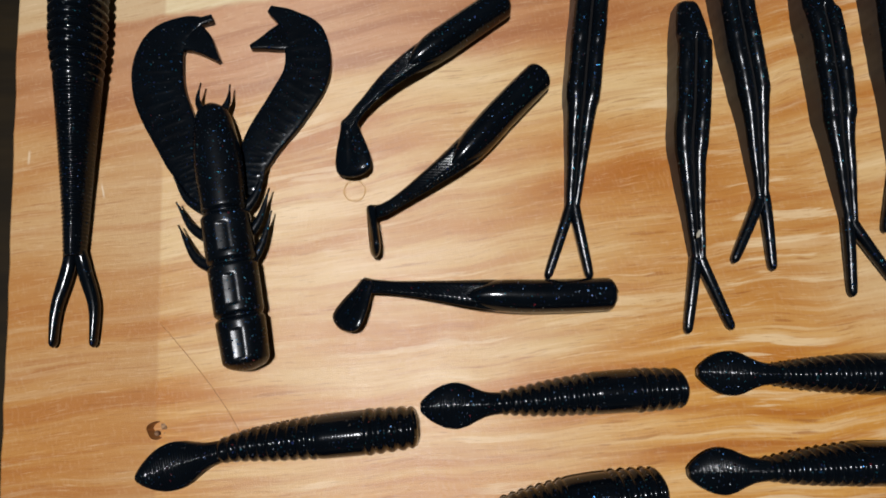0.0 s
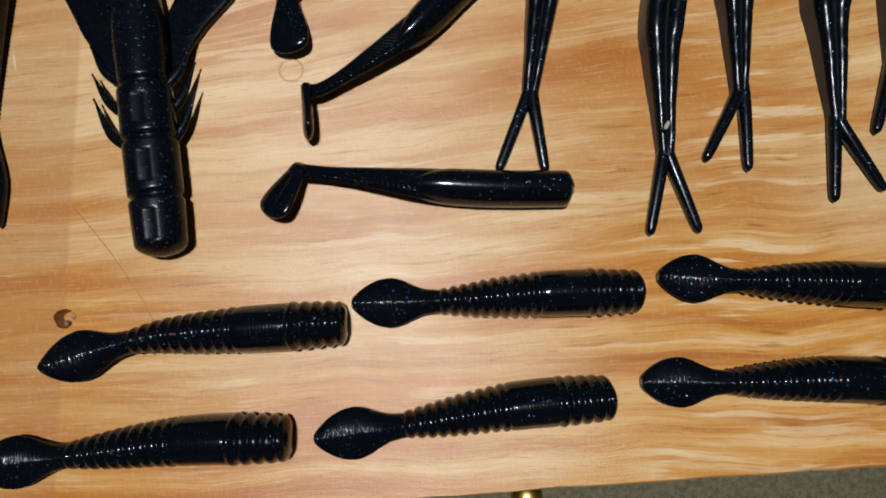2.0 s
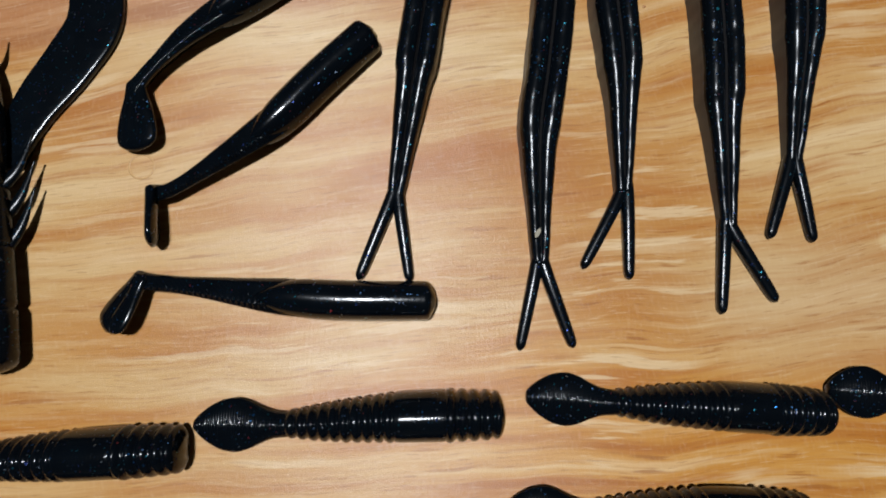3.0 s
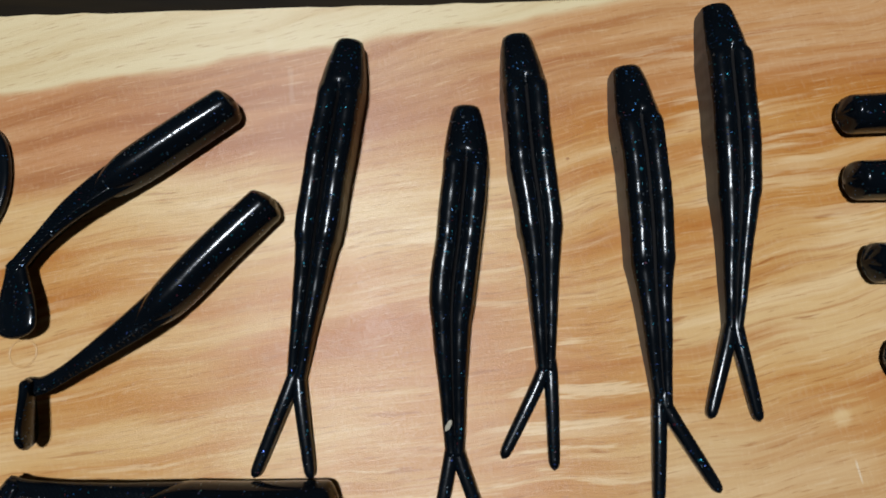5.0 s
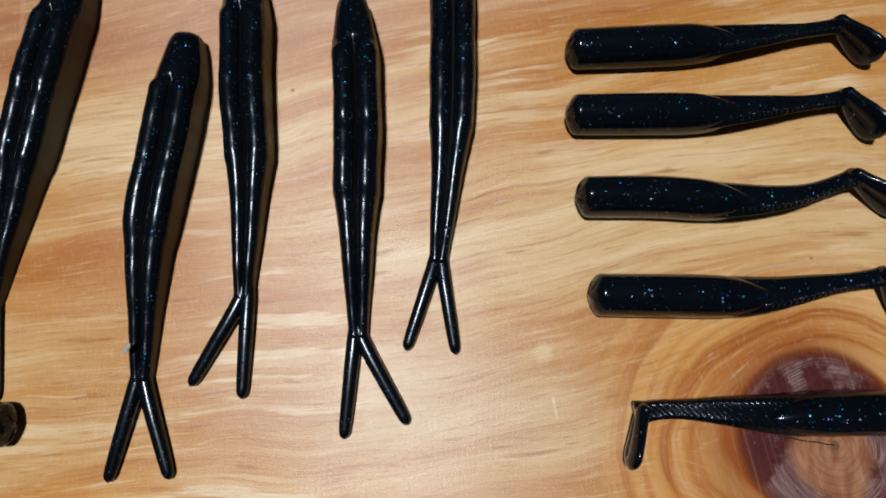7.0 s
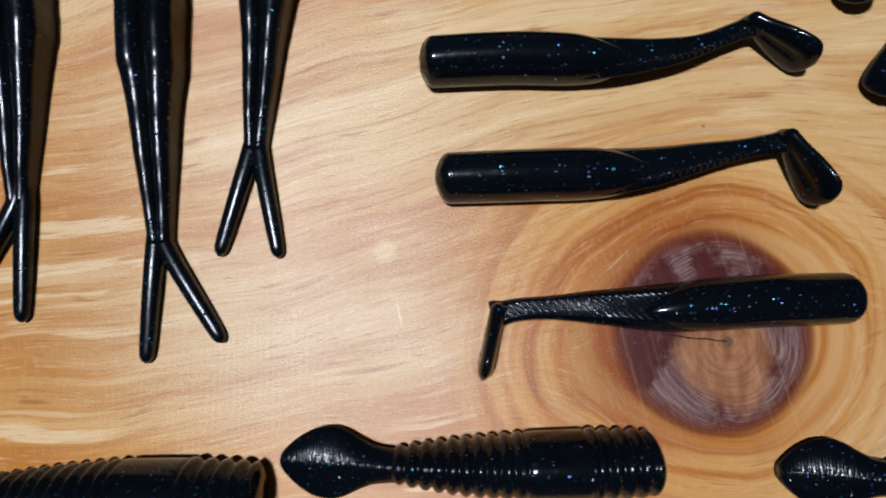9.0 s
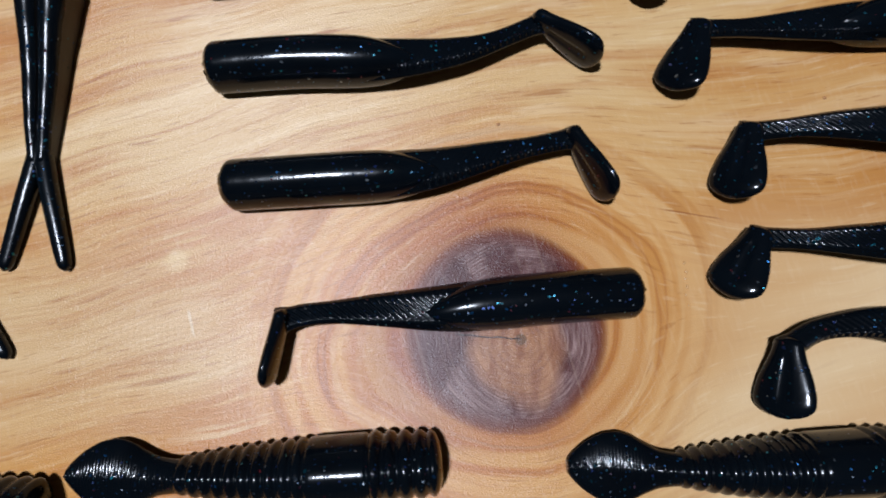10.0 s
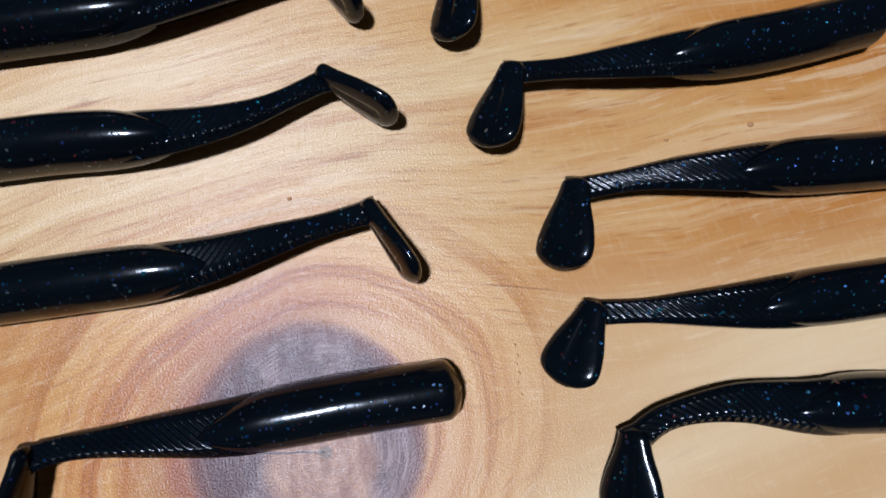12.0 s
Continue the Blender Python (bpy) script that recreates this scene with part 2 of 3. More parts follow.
    core = n.math("ADD", n.math("ADD", d, n.math("MULTIPLY", n.math("SUBTRACT", wob2, 0.5), 0.012)), n.math("MULTIPLY", n.math("ADD", ey, n.math("MULTIPLY", ex, 0.6)), 0.25))
    heartwood = n.mix(n.math("MULTIPLY", n.step(core, 0.0086, 0.0045), 0.85), heartwood, pith)
    heartwood = n.mix(n.step(d, 0.0010, 0.0006), heartwood, (0.16, 0.085, 0.045))
    crack = n.math("ABSOLUTE", n.math("ADD", n.math("ADD", dy, n.math("MULTIPLY", dx, 0.12)), n.math("MULTIPLY", n.math("SUBTRACT", n.noise(n.coord, 300.0, 2.0), 0.5), 0.0008)))
    crack = n.math("MULTIPLY", n.step(crack, 0.00018, 0.00008), n.math("MULTIPLY", n.step(dx, -0.0115, -0.0105), n.step(dx, 0.0005, -0.0005)))
    heartwood = n.mix(crack, heartwood, (0.03, 0.012, 0.008))
    colour = n.mix(knot, colour, heartwood)
    rim = n.math("MULTIPLY", n.step(e, 0.0184, 0.0168), n.step(e, 0.0142, 0.0166))
    colour = n.mix(n.math("MULTIPLY", rim, 0.8), colour, (0.13, 0.03, 0.012))
    # small pin knot
    kx, ky = n.math("ADD", x, -0.146), n.math("ADD", y, -0.0063)
    pin = n.math("SQRT", n.math("ADD", n.math("MULTIPLY", kx, kx), n.math("MULTIPLY", ky, ky)))
    colour = n.mix(n.math("MULTIPLY", n.step(n.math("ADD", pin, n.math("MULTIPLY", wob2, 0.002)), 0.0034, 0.0016), 0.4), colour, (0.80, 0.62, 0.34))
    # pale scuffs left by tools
    for ax, ay, bx, by, wide, much in ((0.0185, 0.0935, 0.0205, 0.086, 0.0016, 0.08), (0.0245, 0.085, 0.0255, 0.0755, 0.0010, 0.1), (-0.0985, 0.0195, -0.0975, 0.0155, 0.0004, 0.5), (-0.119, 0.029, -0.1188, 0.025, 0.0004, 0.4), (0.1478, -0.0025, 0.1488, -0.0072, 0.0003, 0.45)):
        length = math.hypot(bx - ax, by - ay)
        ux, uy = (bx - ax) / length, (by - ay) / length
        px, py = n.math("ADD", x, -ax), n.math("ADD", y, -ay)
        run = n.math("ADD", n.math("MULTIPLY", px, ux), n.math("MULTIPLY", py, uy))
        off = n.math("ABSOLUTE", n.math("SUBTRACT", n.math("MULTIPLY", px, uy), n.math("MULTIPLY", py, ux)))
        mark = n.math("MULTIPLY", n.step(n.math("ADD", off, n.math("MULTIPLY", n.math("SUBTRACT", scrape, 0.5), wide * 2)), wide, wide * 0.2), n.math("MULTIPLY", n.step(run, -0.0005, 0.001), n.step(run, length + 0.0005, length - 0.001)))
        colour = n.mix(n.math("MULTIPLY", mark, much), colour, (0.86, 0.76, 0.58))
    # a hair crack beside the knot
    off = n.math("ABSOLUTE", n.math("ADD", n.math("ADD", n.math("ADD", y, -0.0098), n.math("MULTIPLY", n.math("ADD", x, -0.236), 0.22)), n.math("MULTIPLY", n.math("SUBTRACT", wob2, 0.5), 0.002)))
    split = n.math("MULTIPLY", n.step(off, 0.0002, 0.00006), n.math("MULTIPLY", n.step(x, 0.230, 0.233), n.step(x, 0.2425, 0.2405)))
    colour = n.mix(n.math("MULTIPLY", split, 0.7), colour, (0.25, 0.09, 0.03))
    # paler wood past the knot
    beyond = n.math("MULTIPLY", n.step(n.math("ADD", x, n.math("MULTIPLY", n.math("SUBTRACT", wob, 0.5), 0.03)), 0.226, 0.25), n.step(n.math("ADD", y, n.math("MULTIPLY", n.math("SUBTRACT", broad, 0.5), 0.03)), 0.016, -0.004))
    colour = n.mix(n.math("MULTIPLY", beyond, 0.72), colour, n.mix(n.step(broad, 0.40, 0.60), (0.66, 0.44, 0.22), (0.75, 0.56, 0.33)))
    # short pores along the grain and faint planer marks across it
    pore = n.noise(n.join(n.math("MULTIPLY", along, 150.0), n.math("MULTIPLY", field, 2100.0), 17.0), 1.0, 2.0, 0.5)
    colour = n.mix(n.math("MULTIPLY", n.math("MULTIPLY", n.step(pore, 0.60, 0.70), 0.4), n.math("SUBTRACT", 1.0, n.math("MAXIMUM", knot, beyond))), colour, (0.30, 0.11, 0.03))
    colour = n.mix(n.math("MULTIPLY", n.math("MULTIPLY", n.step(pore, 0.40, 0.30), 0.22), n.math("SUBTRACT", 1.0, knot)), colour, (0.82, 0.64, 0.40))
    planer = n.noise(n.join(n.math("MULTIPLY", along, 1500.0), n.math("MULTIPLY", field, 420.0), 21.0), 1.0, 2.0, 0.5)
    colour = n.mix(n.math("MULTIPLY", n.step(planer, 0.52, 0.70), 0.08), colour, (0.84, 0.66, 0.44))
    # raised specks and dust
    speck = n.step(n.noise(n.coord, 420.0, 2.0), 0.70, 0.76)
    colour = n.mix(n.math("MULTIPLY", speck, 0.12), colour, (0.82, 0.62, 0.4))
    relief = n.math("ADD", n.math("MULTIPLY", n.noise(n.coord, 3800.0, 2.0), 1.0), n.math("MULTIPLY", fine, 0.5))
    saw = n.math("SINE", n.math("ADD", n.math("MULTIPLY", x, 5600.0), n.math("MULTIPLY", wob2, 5.0)))
    saw = n.math("MULTIPLY", saw, n.step(n.noise(n.coord, 26.0, 2.0), 0.4, 0.7))
    relief = n.math("ADD", relief, n.math("MULTIPLY", saw, 0.035))
    n.bump(relief, 0.34, 0.0002)
    rough = n.math("ADD", 0.29, n.math("MULTIPLY", n.noise(n.coord, 60.0, 3.0), 0.16))
    rough = n.math("ADD", rough, n.math("MULTIPLY", n.math("MULTIPLY", knot, n.step(scrape, 0.6, 0.4)), 0.05))
    rough = n.math("ADD", rough, n.math("MULTIPLY", strip, 0.15))
    rich = n.tree.nodes.new("ShaderNodeHueSaturation")
    rich.inputs["Saturation"].default_value = 1.04
    rich.inputs["Value"].default_value = 0.97
    n.put(rich.inputs["Color"], colour)
    # planed along the grain, so that the sheen spreads across it
    n.put(n.bsdf.inputs["Tangent"], n.join(-math.sin(tilt), math.cos(tilt), 0.0))
    return n.set(Base_Color=rich.outputs["Color"], Roughness=rough, Specular_IOR_Level=0.62, Anisotropic=0.88)


def soft_plastic(name, flecks=0.9, rough=0.14, board_sheen=0.0):
    """Black soft plastic with blue, teal and red flakes in it, each flake lying at its own tilt."""
    n = Nodes(name)
    info = n.tree.nodes.new("ShaderNodeObjectInfo").outputs["Random"]

    def vector(op, a, b, c=(0.0, 0.0, 0.0)):
        v = n.tree.nodes.new("ShaderNodeVectorMath")
        v.operation = op
        for socket, value in zip(v.inputs, (a, b, c)):
            n.put(socket, value)
        return v.outputs[0]

    v = vector("ADD", n.coord, n.join(info, n.math("MULTIPLY", info, 3.7), info))
    v = vector("MULTIPLY_ADD", n.noise(v, 900.0, 1.0, 0.5, "Color"), (0.0009, 0.0009, 0.0009), v)
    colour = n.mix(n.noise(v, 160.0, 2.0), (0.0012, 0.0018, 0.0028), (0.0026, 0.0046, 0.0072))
    # paler grey painted in for the board's reflection on upright sides
    colour = n.mix(board_sheen, colour, (0.045, 0.042, 0.042))
    mask, tilt = None, None
    for scale, size, share in ((620.0, 0.18, flecks * 0.22), (1300.0, 0.26, flecks * 0.5)):
        dist, cell = n.voronoi(v, scale)
        r, g, b = n.xyz(cell)
        fleck = n.math("MULTIPLY", n.step(dist, size, size * 0.8), n.math("LESS_THAN", r, share))
        tint = n.ramp(g, [(0.0, (0.05, 0.24, 0.62)), (0.38, (0.06, 0.46, 0.60)), (0.62, (0.10, 0.16, 0.62)), (0.80, (0.50, 0.56, 0.60)), (0.93, (0.5, 0.05, 0.07))], True)
        tint = n.mix(n.math("POWER", b, 0.15), tint, (0.006, 0.012, 0.022))
        colour = n.mix(fleck, colour, tint)
        lean = vector("MULTIPLY", vector("SUBTRACT", cell, (0.5, 0.5, 0.5)), n.join(fleck, fleck, fleck))
        mask = fleck if mask is None else n.math("MAXIMUM", mask, fleck)
        tilt = lean if tilt is None else vector("ADD", tilt, lean)
    n.bump(n.noise(v, 240.0, 3.0), 0.16, 0.0004)
    surface = n.bsdf.inputs["Normal"].links[0].from_socket
    n.put(n.bsdf.inputs["Normal"], vector("NORMALIZE", vector("MULTIPLY_ADD", tilt, (0.9, 0.9, 0.9), surface), (0, 0, 0)))
    rough = n.math("ADD", rough - 0.04, n.math("MULTIPLY", n.noise(v, 220.0, 3.0), 0.1))
    rough = n.math("ADD", rough, n.math("MULTIPLY", mask, 0.16))
    return n.set(Base_Color=colour, Roughness=rough, Metallic=n.math("MULTIPLY", mask, 0.75), Specular_IOR_Level=0.25)


def plain(name, low, high, scale, rough, bump=0.2, stretch=(1, 1, 1), depth=0.001, metal=0.0, spec=0.5):
    n = Nodes(name)
    x, y, z = n.xyz(n.coord)
    v = n.join(*(n.math("MULTIPLY", a, k) for a, k in zip((x, y, z), stretch)))
    f = n.noise(v, scale, 4.0, 0.6)
    n.bump(n.noise(v, scale * 3, 3.0), bump, depth)
    return n.set(Base_Color=n.mix(n.step(f, 0.3, 0.7), low, high), Roughness=rough, Metallic=metal, Specular_IOR_Level=spec)


WOOD = board_wood()
PLASTIC = soft_plastic("black_blue_plastic", 0.85)
SATIN = soft_plastic("satin_black_blue_plastic", 1.2, 0.2)
GLOSS = soft_plastic("wet_black_blue_plastic", 1.3, 0.24)
CLAW = soft_plastic("claw_black_blue_plastic", 0.9, 0.16)
SHEEN_SIDE = soft_plastic("sheen_side_black_plastic", 0.15, 0.42, 1.0)
CARPET = plain("olive_carpet", (0.15, 0.13, 0.07), (0.27, 0.24, 0.14), 160.0, 0.95, 0.8, depth=0.004)
TABLE = plain("dark_stained_wood", (0.007, 0.0045, 0.0015), (0.018, 0.011, 0.003), 9.0, 0.6, 0.2, (1, 8, 1), spec=0.12)
BRASS = plain("old_brass", (0.5, 0.33, 0.08), (0.65, 0.45, 0.12), 60.0, 0.35, metal=1.0)
DEBRIS = plain("frass", (0.12, 0.06, 0.03), (0.4, 0.25, 0.13), 900.0, 0.9)
FIBRE = plain("brown_fibre", (0.36, 0.17, 0.06), (0.44, 0.22, 0.085), 500.0, 0.6)
LINT = plain("grey_lint", (0.3, 0.27, 0.2), (0.5, 0.46, 0.36), 900.0, 0.9)
RESIN = plain("dried_resin", (0.52, 0.30, 0.11), (0.62, 0.38, 0.16), 500.0, 0.3)
WALL = plain("beige_wall", (0.33, 0.29, 0.24), (0.4, 0.36, 0.3), 6.0, 0.9)


# ---- helpers for shapes; lengths in millimetres ----
def part(name, bm, material, parent=None, label="", smooth=True):
    """Links a bmesh as one object under a thing or a part."""
    bmesh.ops.recalc_face_normals(bm, faces=bm.faces)
    mesh = bpy.data.meshes.new(name)
    bm.to_mesh(mesh)
    bm.free()
    mesh.materials.append(material)
    if smooth:
        mesh.polygons.foreach_set("use_smooth", [True] * len(mesh.polygons))
    ob = new(name, mesh)
    if parent:
        ob.parent = parent
        ob.matrix_parent_inverse = parent.matrix_world.inverted()
    return tagged(ob, label) if label else ob


def thing(name, at, label, category, group=""):
    ob = new(name)
    ob.empty_display_size = 0.01
    ob.matrix_world = Matrix.Translation((at[0] * MM, at[1] * MM, 0))
    return tagged(ob, label, category, group)


def ease(s, table):
    """A smooth value at s from a table of (s, value), without overshoot."""
    if s <= table[0][0]:
        return table[0][1]
    if s >= table[-1][0]:
        return table[-1][1]
    k = 0
    while s > table[k + 1][0]:
        k += 1

    def slope(i):
        return (table[i + 1][1] - table[i][1]) / (table[i + 1][0] - table[i][0])

    def bend(i):
        if i == 0 or i == len(table) - 1:
            return slope(min(i, len(table) - 2))
        p, q = slope(i - 1), slope(i)
        return 0.0 if p * q <= 0 else 2 * p * q / (p + q)

    (x0, y0), (x1, y1) = table[k], table[k + 1]
    u, w = (s - x0) / (x1 - x0), x1 - x0
    return y0 * (1 + 2 * u) * (1 - u) ** 2 + bend(k) * w * u * (1 - u) ** 2 + y1 * u * u * (3 - 2 * u) + bend(k + 1) * w * u * u * (u - 1)


class Spine:
    """A smooth line through a few points of the plan, read by its length."""

    def __init__(self, *points):
        p = [Vector((x, y)) for x, y in points]
        p = [2 * p[0] - p[1], *p, 2 * p[-1] - p[-2]]
        self.at, self.length = [], [0.0]
        for a, b, c, d in zip(p, p[1:], p[2:], p[3:]):
            for k in range(40):
                u = k / 40
                self.at.append(0.5 * (2 * b + (c - a) * u + (2 * a - 5 * b + 4 * c - d) * u * u + (3 * b - a - 3 * c + d) * u ** 3))
        self.at.append(p[-2])
        for a, b in zip(self.at, self.at[1:]):
            self.length.append(self.length[-1] + (b - a).length)
        self.total = self.length[-1]

    def __call__(self, s):
        """The place and the way at s."""
        k = int(np.searchsorted(self.length, s)) - 1
        k = min(max(k, 0), len(self.at) - 2)
        way = self.at[k + 1] - self.at[k]
        u = (s - self.length[k]) / max(way.length, 1e-9)
        lo, hi = max(k - 3, 0), min(k + 4, len(self.at) - 1)
        return self.at[k] + way * u, (self.at[hi] - self.at[lo]).normalized()


def loft(spine, stations, section, bm=None):
    """Skins closed sections along a spine. section(s) gives points (sideways, up)."""
    bm = bm or bmesh.new()
    last = first = None
    for s in stations:
        at, way = spine(s)
        side = Vector((-way.y, way.x))
        row = [bm.verts.new(((at.x + side.x * a) * MM, (at.y + side.y * a) * MM, b * MM)) for a, b in section(s)]
        if last:
            for i in range(len(row)):
                j = (i + 1) % len(row)
                bm.faces.new((last[i], last[j], row[j], row[i]))
        first, last = first or row, row
    bm.faces.new(first)
    bm.faces.new(last)
    return bm


def oval(w, h, z, power=2.0, count=26):
    """A rounded section of half width w and half height h about the height z."""
    out = []
    for k in range(count):
        c, s = math.cos(2 * math.pi * k / count), math.sin(2 * math.pi * k / count)
        out.append((w * math.copysign(abs(c) ** (2 / power), c), z + h * math.copysign(abs(s) ** (2 / power), s)))
    return out


def round_body(w, h, z, power=2.1, count=28, tuck=0.6):
    """A section round on top, whose sides draw in a little towards the flat underside."""
    out = []
    for a, b in oval(w, h, z, power, count):
        u = (z - b) / h
        a = math.copysign(w, a) * (1 - tuck * u * u) if 0 < u < 0.93 and abs(a) > 1e-6 else a
        out.append((a, b * 0.6 if b < z else 0.6 * z + (b - z) * (1 + 0.4 * z / h)))
    return out


def span(a, b, pitch):
    count = max(2, int(abs(b - a) / pitch) + 1)
    return [a + (b - a) * k / (count - 1) for k in range(count)]


def blunt(s, length, start, end):
    """How full a rounded end is at s."""
    f = 1.0
    if start and s < start:
        f = math.sqrt(max(0.04, 1 - (1 - s / start) ** 2))
    if end and length - s < end:
        f = min(f, math.sqrt(max(0.04, 1 - (1 - (length - s) / end) ** 2)))
    return f


# ---- the lures ----
def fork_worm(label, head, gill, chest, middle, split, left_tip, right_tip):
    """A flat-sided minnow worm, slotted on top, with a forked tail."""
    ob = thing("forked_tail_lure", middle, label, "fishing lure", "forked tail lures in a row")
    spine = Spine(head, gill, chest, middle, split)
    n = spine.total / 75.0
    wave = head[0] * 0.13
    width = [(0, 2.7), (1, 3.1), (11, 4.8), (14, 5.05), (18, 5.0), (30, 5.0), (42, 4.9), (46, 4.75), (48, 4.35), (60, 3.15), (75, 2.0)]
    height = [(0, 5.6), (2, 6.8), (12, 9.0), (15, 9.6), (30, 9.2), (45, 8.0), (47.5, 7.4), (60, 5.4), (75, 3.2)]

    def section(s):
        s = s / n
        full = blunt(s, 99, 1.3, 0)
        w, h = ease(s, width) * (0.8 + 0.2 * full), ease(s, height) * (0.7 + 0.3 * full)
        w *= 1 + 0.016 * math.sin(s * 0.4 + 2 * wave) + 0.006 * math.sin(s * 1.7 + wave)
        slot = ease(s, [(12.5, 0.0), (15.5, 1.0), (45, 0.95), (47, 0.8), (70, 0.85), (75, 0.5)])
        h += 0.10 * math.sin(s * 0.33 + wave) + 0.04 * math.sin(s * 1.13 + 1 + wave) + 0.12 * (math.exp(-((s - 29) / 1.2) ** 2) - math.exp(-((s - 31.2) / 1.0) ** 2))
        dent = 0.7 * math.exp(-((s - 12.8) / 0.8) ** 2)
        top = []
        for k in range(19):
            t = -1 + k / 9
            lobes = h - w / 2 + (w / 2) * math.sqrt(max(0.0, 1 - (2 * abs(t) - 1) ** 2))
            dome = h - 0.55 * w * abs(t) ** 3.0 - dent * math.exp(-(t / 0.35) ** 2)
            if k == 9:
                top.append((-0.06 * w, (h - w * 0.28) * slot + dome * (1 - slot)))
                top.append((0.0, (h - w * 0.5 - 0.9) * slot + dome * (1 - slot)))
                top.append((0.06 * w, (h - w * 0.28) * slot + dome * (1 - slot)))
            else:
                top.append((w * t * 0.985, lobes * slot + dome * (1 - slot)))
        sides = [(w, (h - 0.75 * w) * 0.9), (w, h * 0.3), (w * 0.99, 0.05)]
        return [(-a, b) for a, b in reversed(sides)] + top + sides

    body = part("body", loft(spine, span(0, spine.total + 1.0, 0.8), section), SATIN, ob)
    # upright sides get the greyer colour that stands for the board mirrored in them
    body.data.materials.append(SHEEN_SIDE)
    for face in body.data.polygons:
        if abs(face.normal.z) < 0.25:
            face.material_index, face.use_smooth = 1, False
    back = Vector(split) - Vector(middle)
    back.normalize()
    for tip, lean in ((left_tip, -1), (right_tip, 1)):
        start = Vector(split) + Vector((back.y, -back.x)) * (-0.75 * lean) - back * 3.0
        turn = Vector(split) + Vector((back.y, -back.x)) * (-0.95 * lean) + back * 1.5
        line = Spine(start, turn, tip)

        def prong(s, line=line):
            f = blunt(s, line.total, 0, 1.6)
            w = ease(s, [(0, 1.25), (5, 1.5), (line.total - 4, 1.3), (line.total, 1.05)]) * f
            h = ease(s, [(0, 1.55), (6, 1.55), (line.total, 1.1)])
            return oval(w, h * f, h, 2.6, 16)

        part("tail_prong", loft(line, span(0, line.total, 0.55), prong), SATIN, ob)
    return ob


def paddle_lure(label, group, points, tip, face=90.0, wide=1.0, beads=0.3, hatch=0.2):
    """A swimbait lying on its side: round body ending in a tongue, hatched tail wrist with a beaded edge, boot-shaped paddle."""
    ob = thing("paddle_tail_lure", points[1], label, "fishing lure", group)
    head, joint = points[0], points[-1]
    way = (Vector(tip) - Vector(joint)).normalized()
    spine = Spine(*points)
    total = spine.total
    wrist = total * 0.575
    seed = random.Random(round(head[0] * 10))
    nick = [seed.uniform(0.72, 1.12) for k in range(30)]
    ahead = Vector(joint) - Vector(points[-2])
    belly = 1 if (ahead.x * way.y - ahead.y * way.x) > 0 else -1

    def body(s):
        f = blunt(s, 999, 2.4, 0)
        w = ease(s, [(0, 4.2), (3, 4.4), (total * 0.36, 4.5), (total * 0.48, 4.3), (wrist + 2, 3.9)]) * f
        h, lift, shift = (4.15 - 0.35 * ((s - wrist * 0.55) / (wrist * 0.5)) ** 2) * f, 4.3, 0.0
        u = (s - (wrist - 9.0)) / 11.0
        if u > 0:
            tongue = math.sqrt(max(0.015, 1 - u * u))
            shift = belly * w * 0.22 * u * u
            w *= tongue
            h *= 0.42 + 0.58 * tongue
        out = round_body(w, h, lift, 2.2, 30)
        out = [(a + shift, b) for a, b in out]
        if s < 1.1:
            out = [(a * (1 + (k - 1) * (1 - s / 1.6)), b * min(1 + (k - 1) * (1 - s / 1.6), 1.0)) for (a, b), k in zip(out, nick)]
        return out

    part("body", loft(spine, span(0, wrist + 1.9, 0.35), body), PLASTIC, ob)

    def tail(s):
        u = s - wrist
        w = ease(s, [(wrist - 12, 3.9), (wrist - 6, 4.15), (wrist, 3.75), (wrist + 8, 2.9), (total - 6, 1.85), (total - 2, 1.9), (total, 2.3)])
        w *= ease(s, [(wrist - 12, 0.85), (wrist - 9, 1.0)])
        top = ease(s, [(wrist - 12, 5.2), (wrist - 2, 6.3), (wrist + 8, 5.9), (total - 6, 4.9), (total, 4.7)])
        deep = hatch * ease(u, [(-4, 0.0), (-2, 1.0), (12, 1.0), (22, 0.55)])
        out = []
        for k in range(27):
            t = 1 - k / 13
            edge = t * belly
            # a nearly flat face, a corner towards the belly, and a rounded back
            z = top + 0.35 * edge
            if edge > 0.62:
                z -= (edge - 0.62) * w * 1.15
            if edge < -0.55:
                z -= (-0.55 - edge) ** 2 * w * 2.4
            z += deep * math.sin(2 * math.pi * (u + 1.1 * w * edge) / 1.2) * math.exp(-((edge + 0.05) / 0.62) ** 4)
            z += beads * 1.5 * max(0.0, math.sin(2 * math.pi * u / 1.25)) * math.exp(-((edge - 0.62) / 0.16) ** 2) * (1 if u > -1 else 0)
            out.append((w * t, max(z, 2.6)))
        for t in (-0.7, -0.35, 0.0, 0.35, 0.7):
            out.append((w * t * 0.8, 1.6))
        return out

    part("tail_wrist", loft(spine, span(wrist - 12, total + 0.9, 0.2), tail), PLASTIC, ob, "finely hatched tail wrist")
    # the paddle: a teardrop plate, turned about its own length
    base = Vector(joint) - way * 1.9
    length = (Vector(tip) - base).length
    side, c, k = Vector((-way.y, way.x)), math.cos(math.radians(face)), math.sin(math.radians(face))
    bm, last, first = bmesh.new(), None, None
    lift = 3.0 + 1.6 * abs(k)
    for s in span(0, length, 0.5):
        f = blunt(s, length, 1.2, 2.6)
        w = ease(s / length, [(0, 1.9), (0.2, 2.4), (0.55, 3.9), (0.75, 4.35), (1, 3.9)]) * f * wide
        row = []
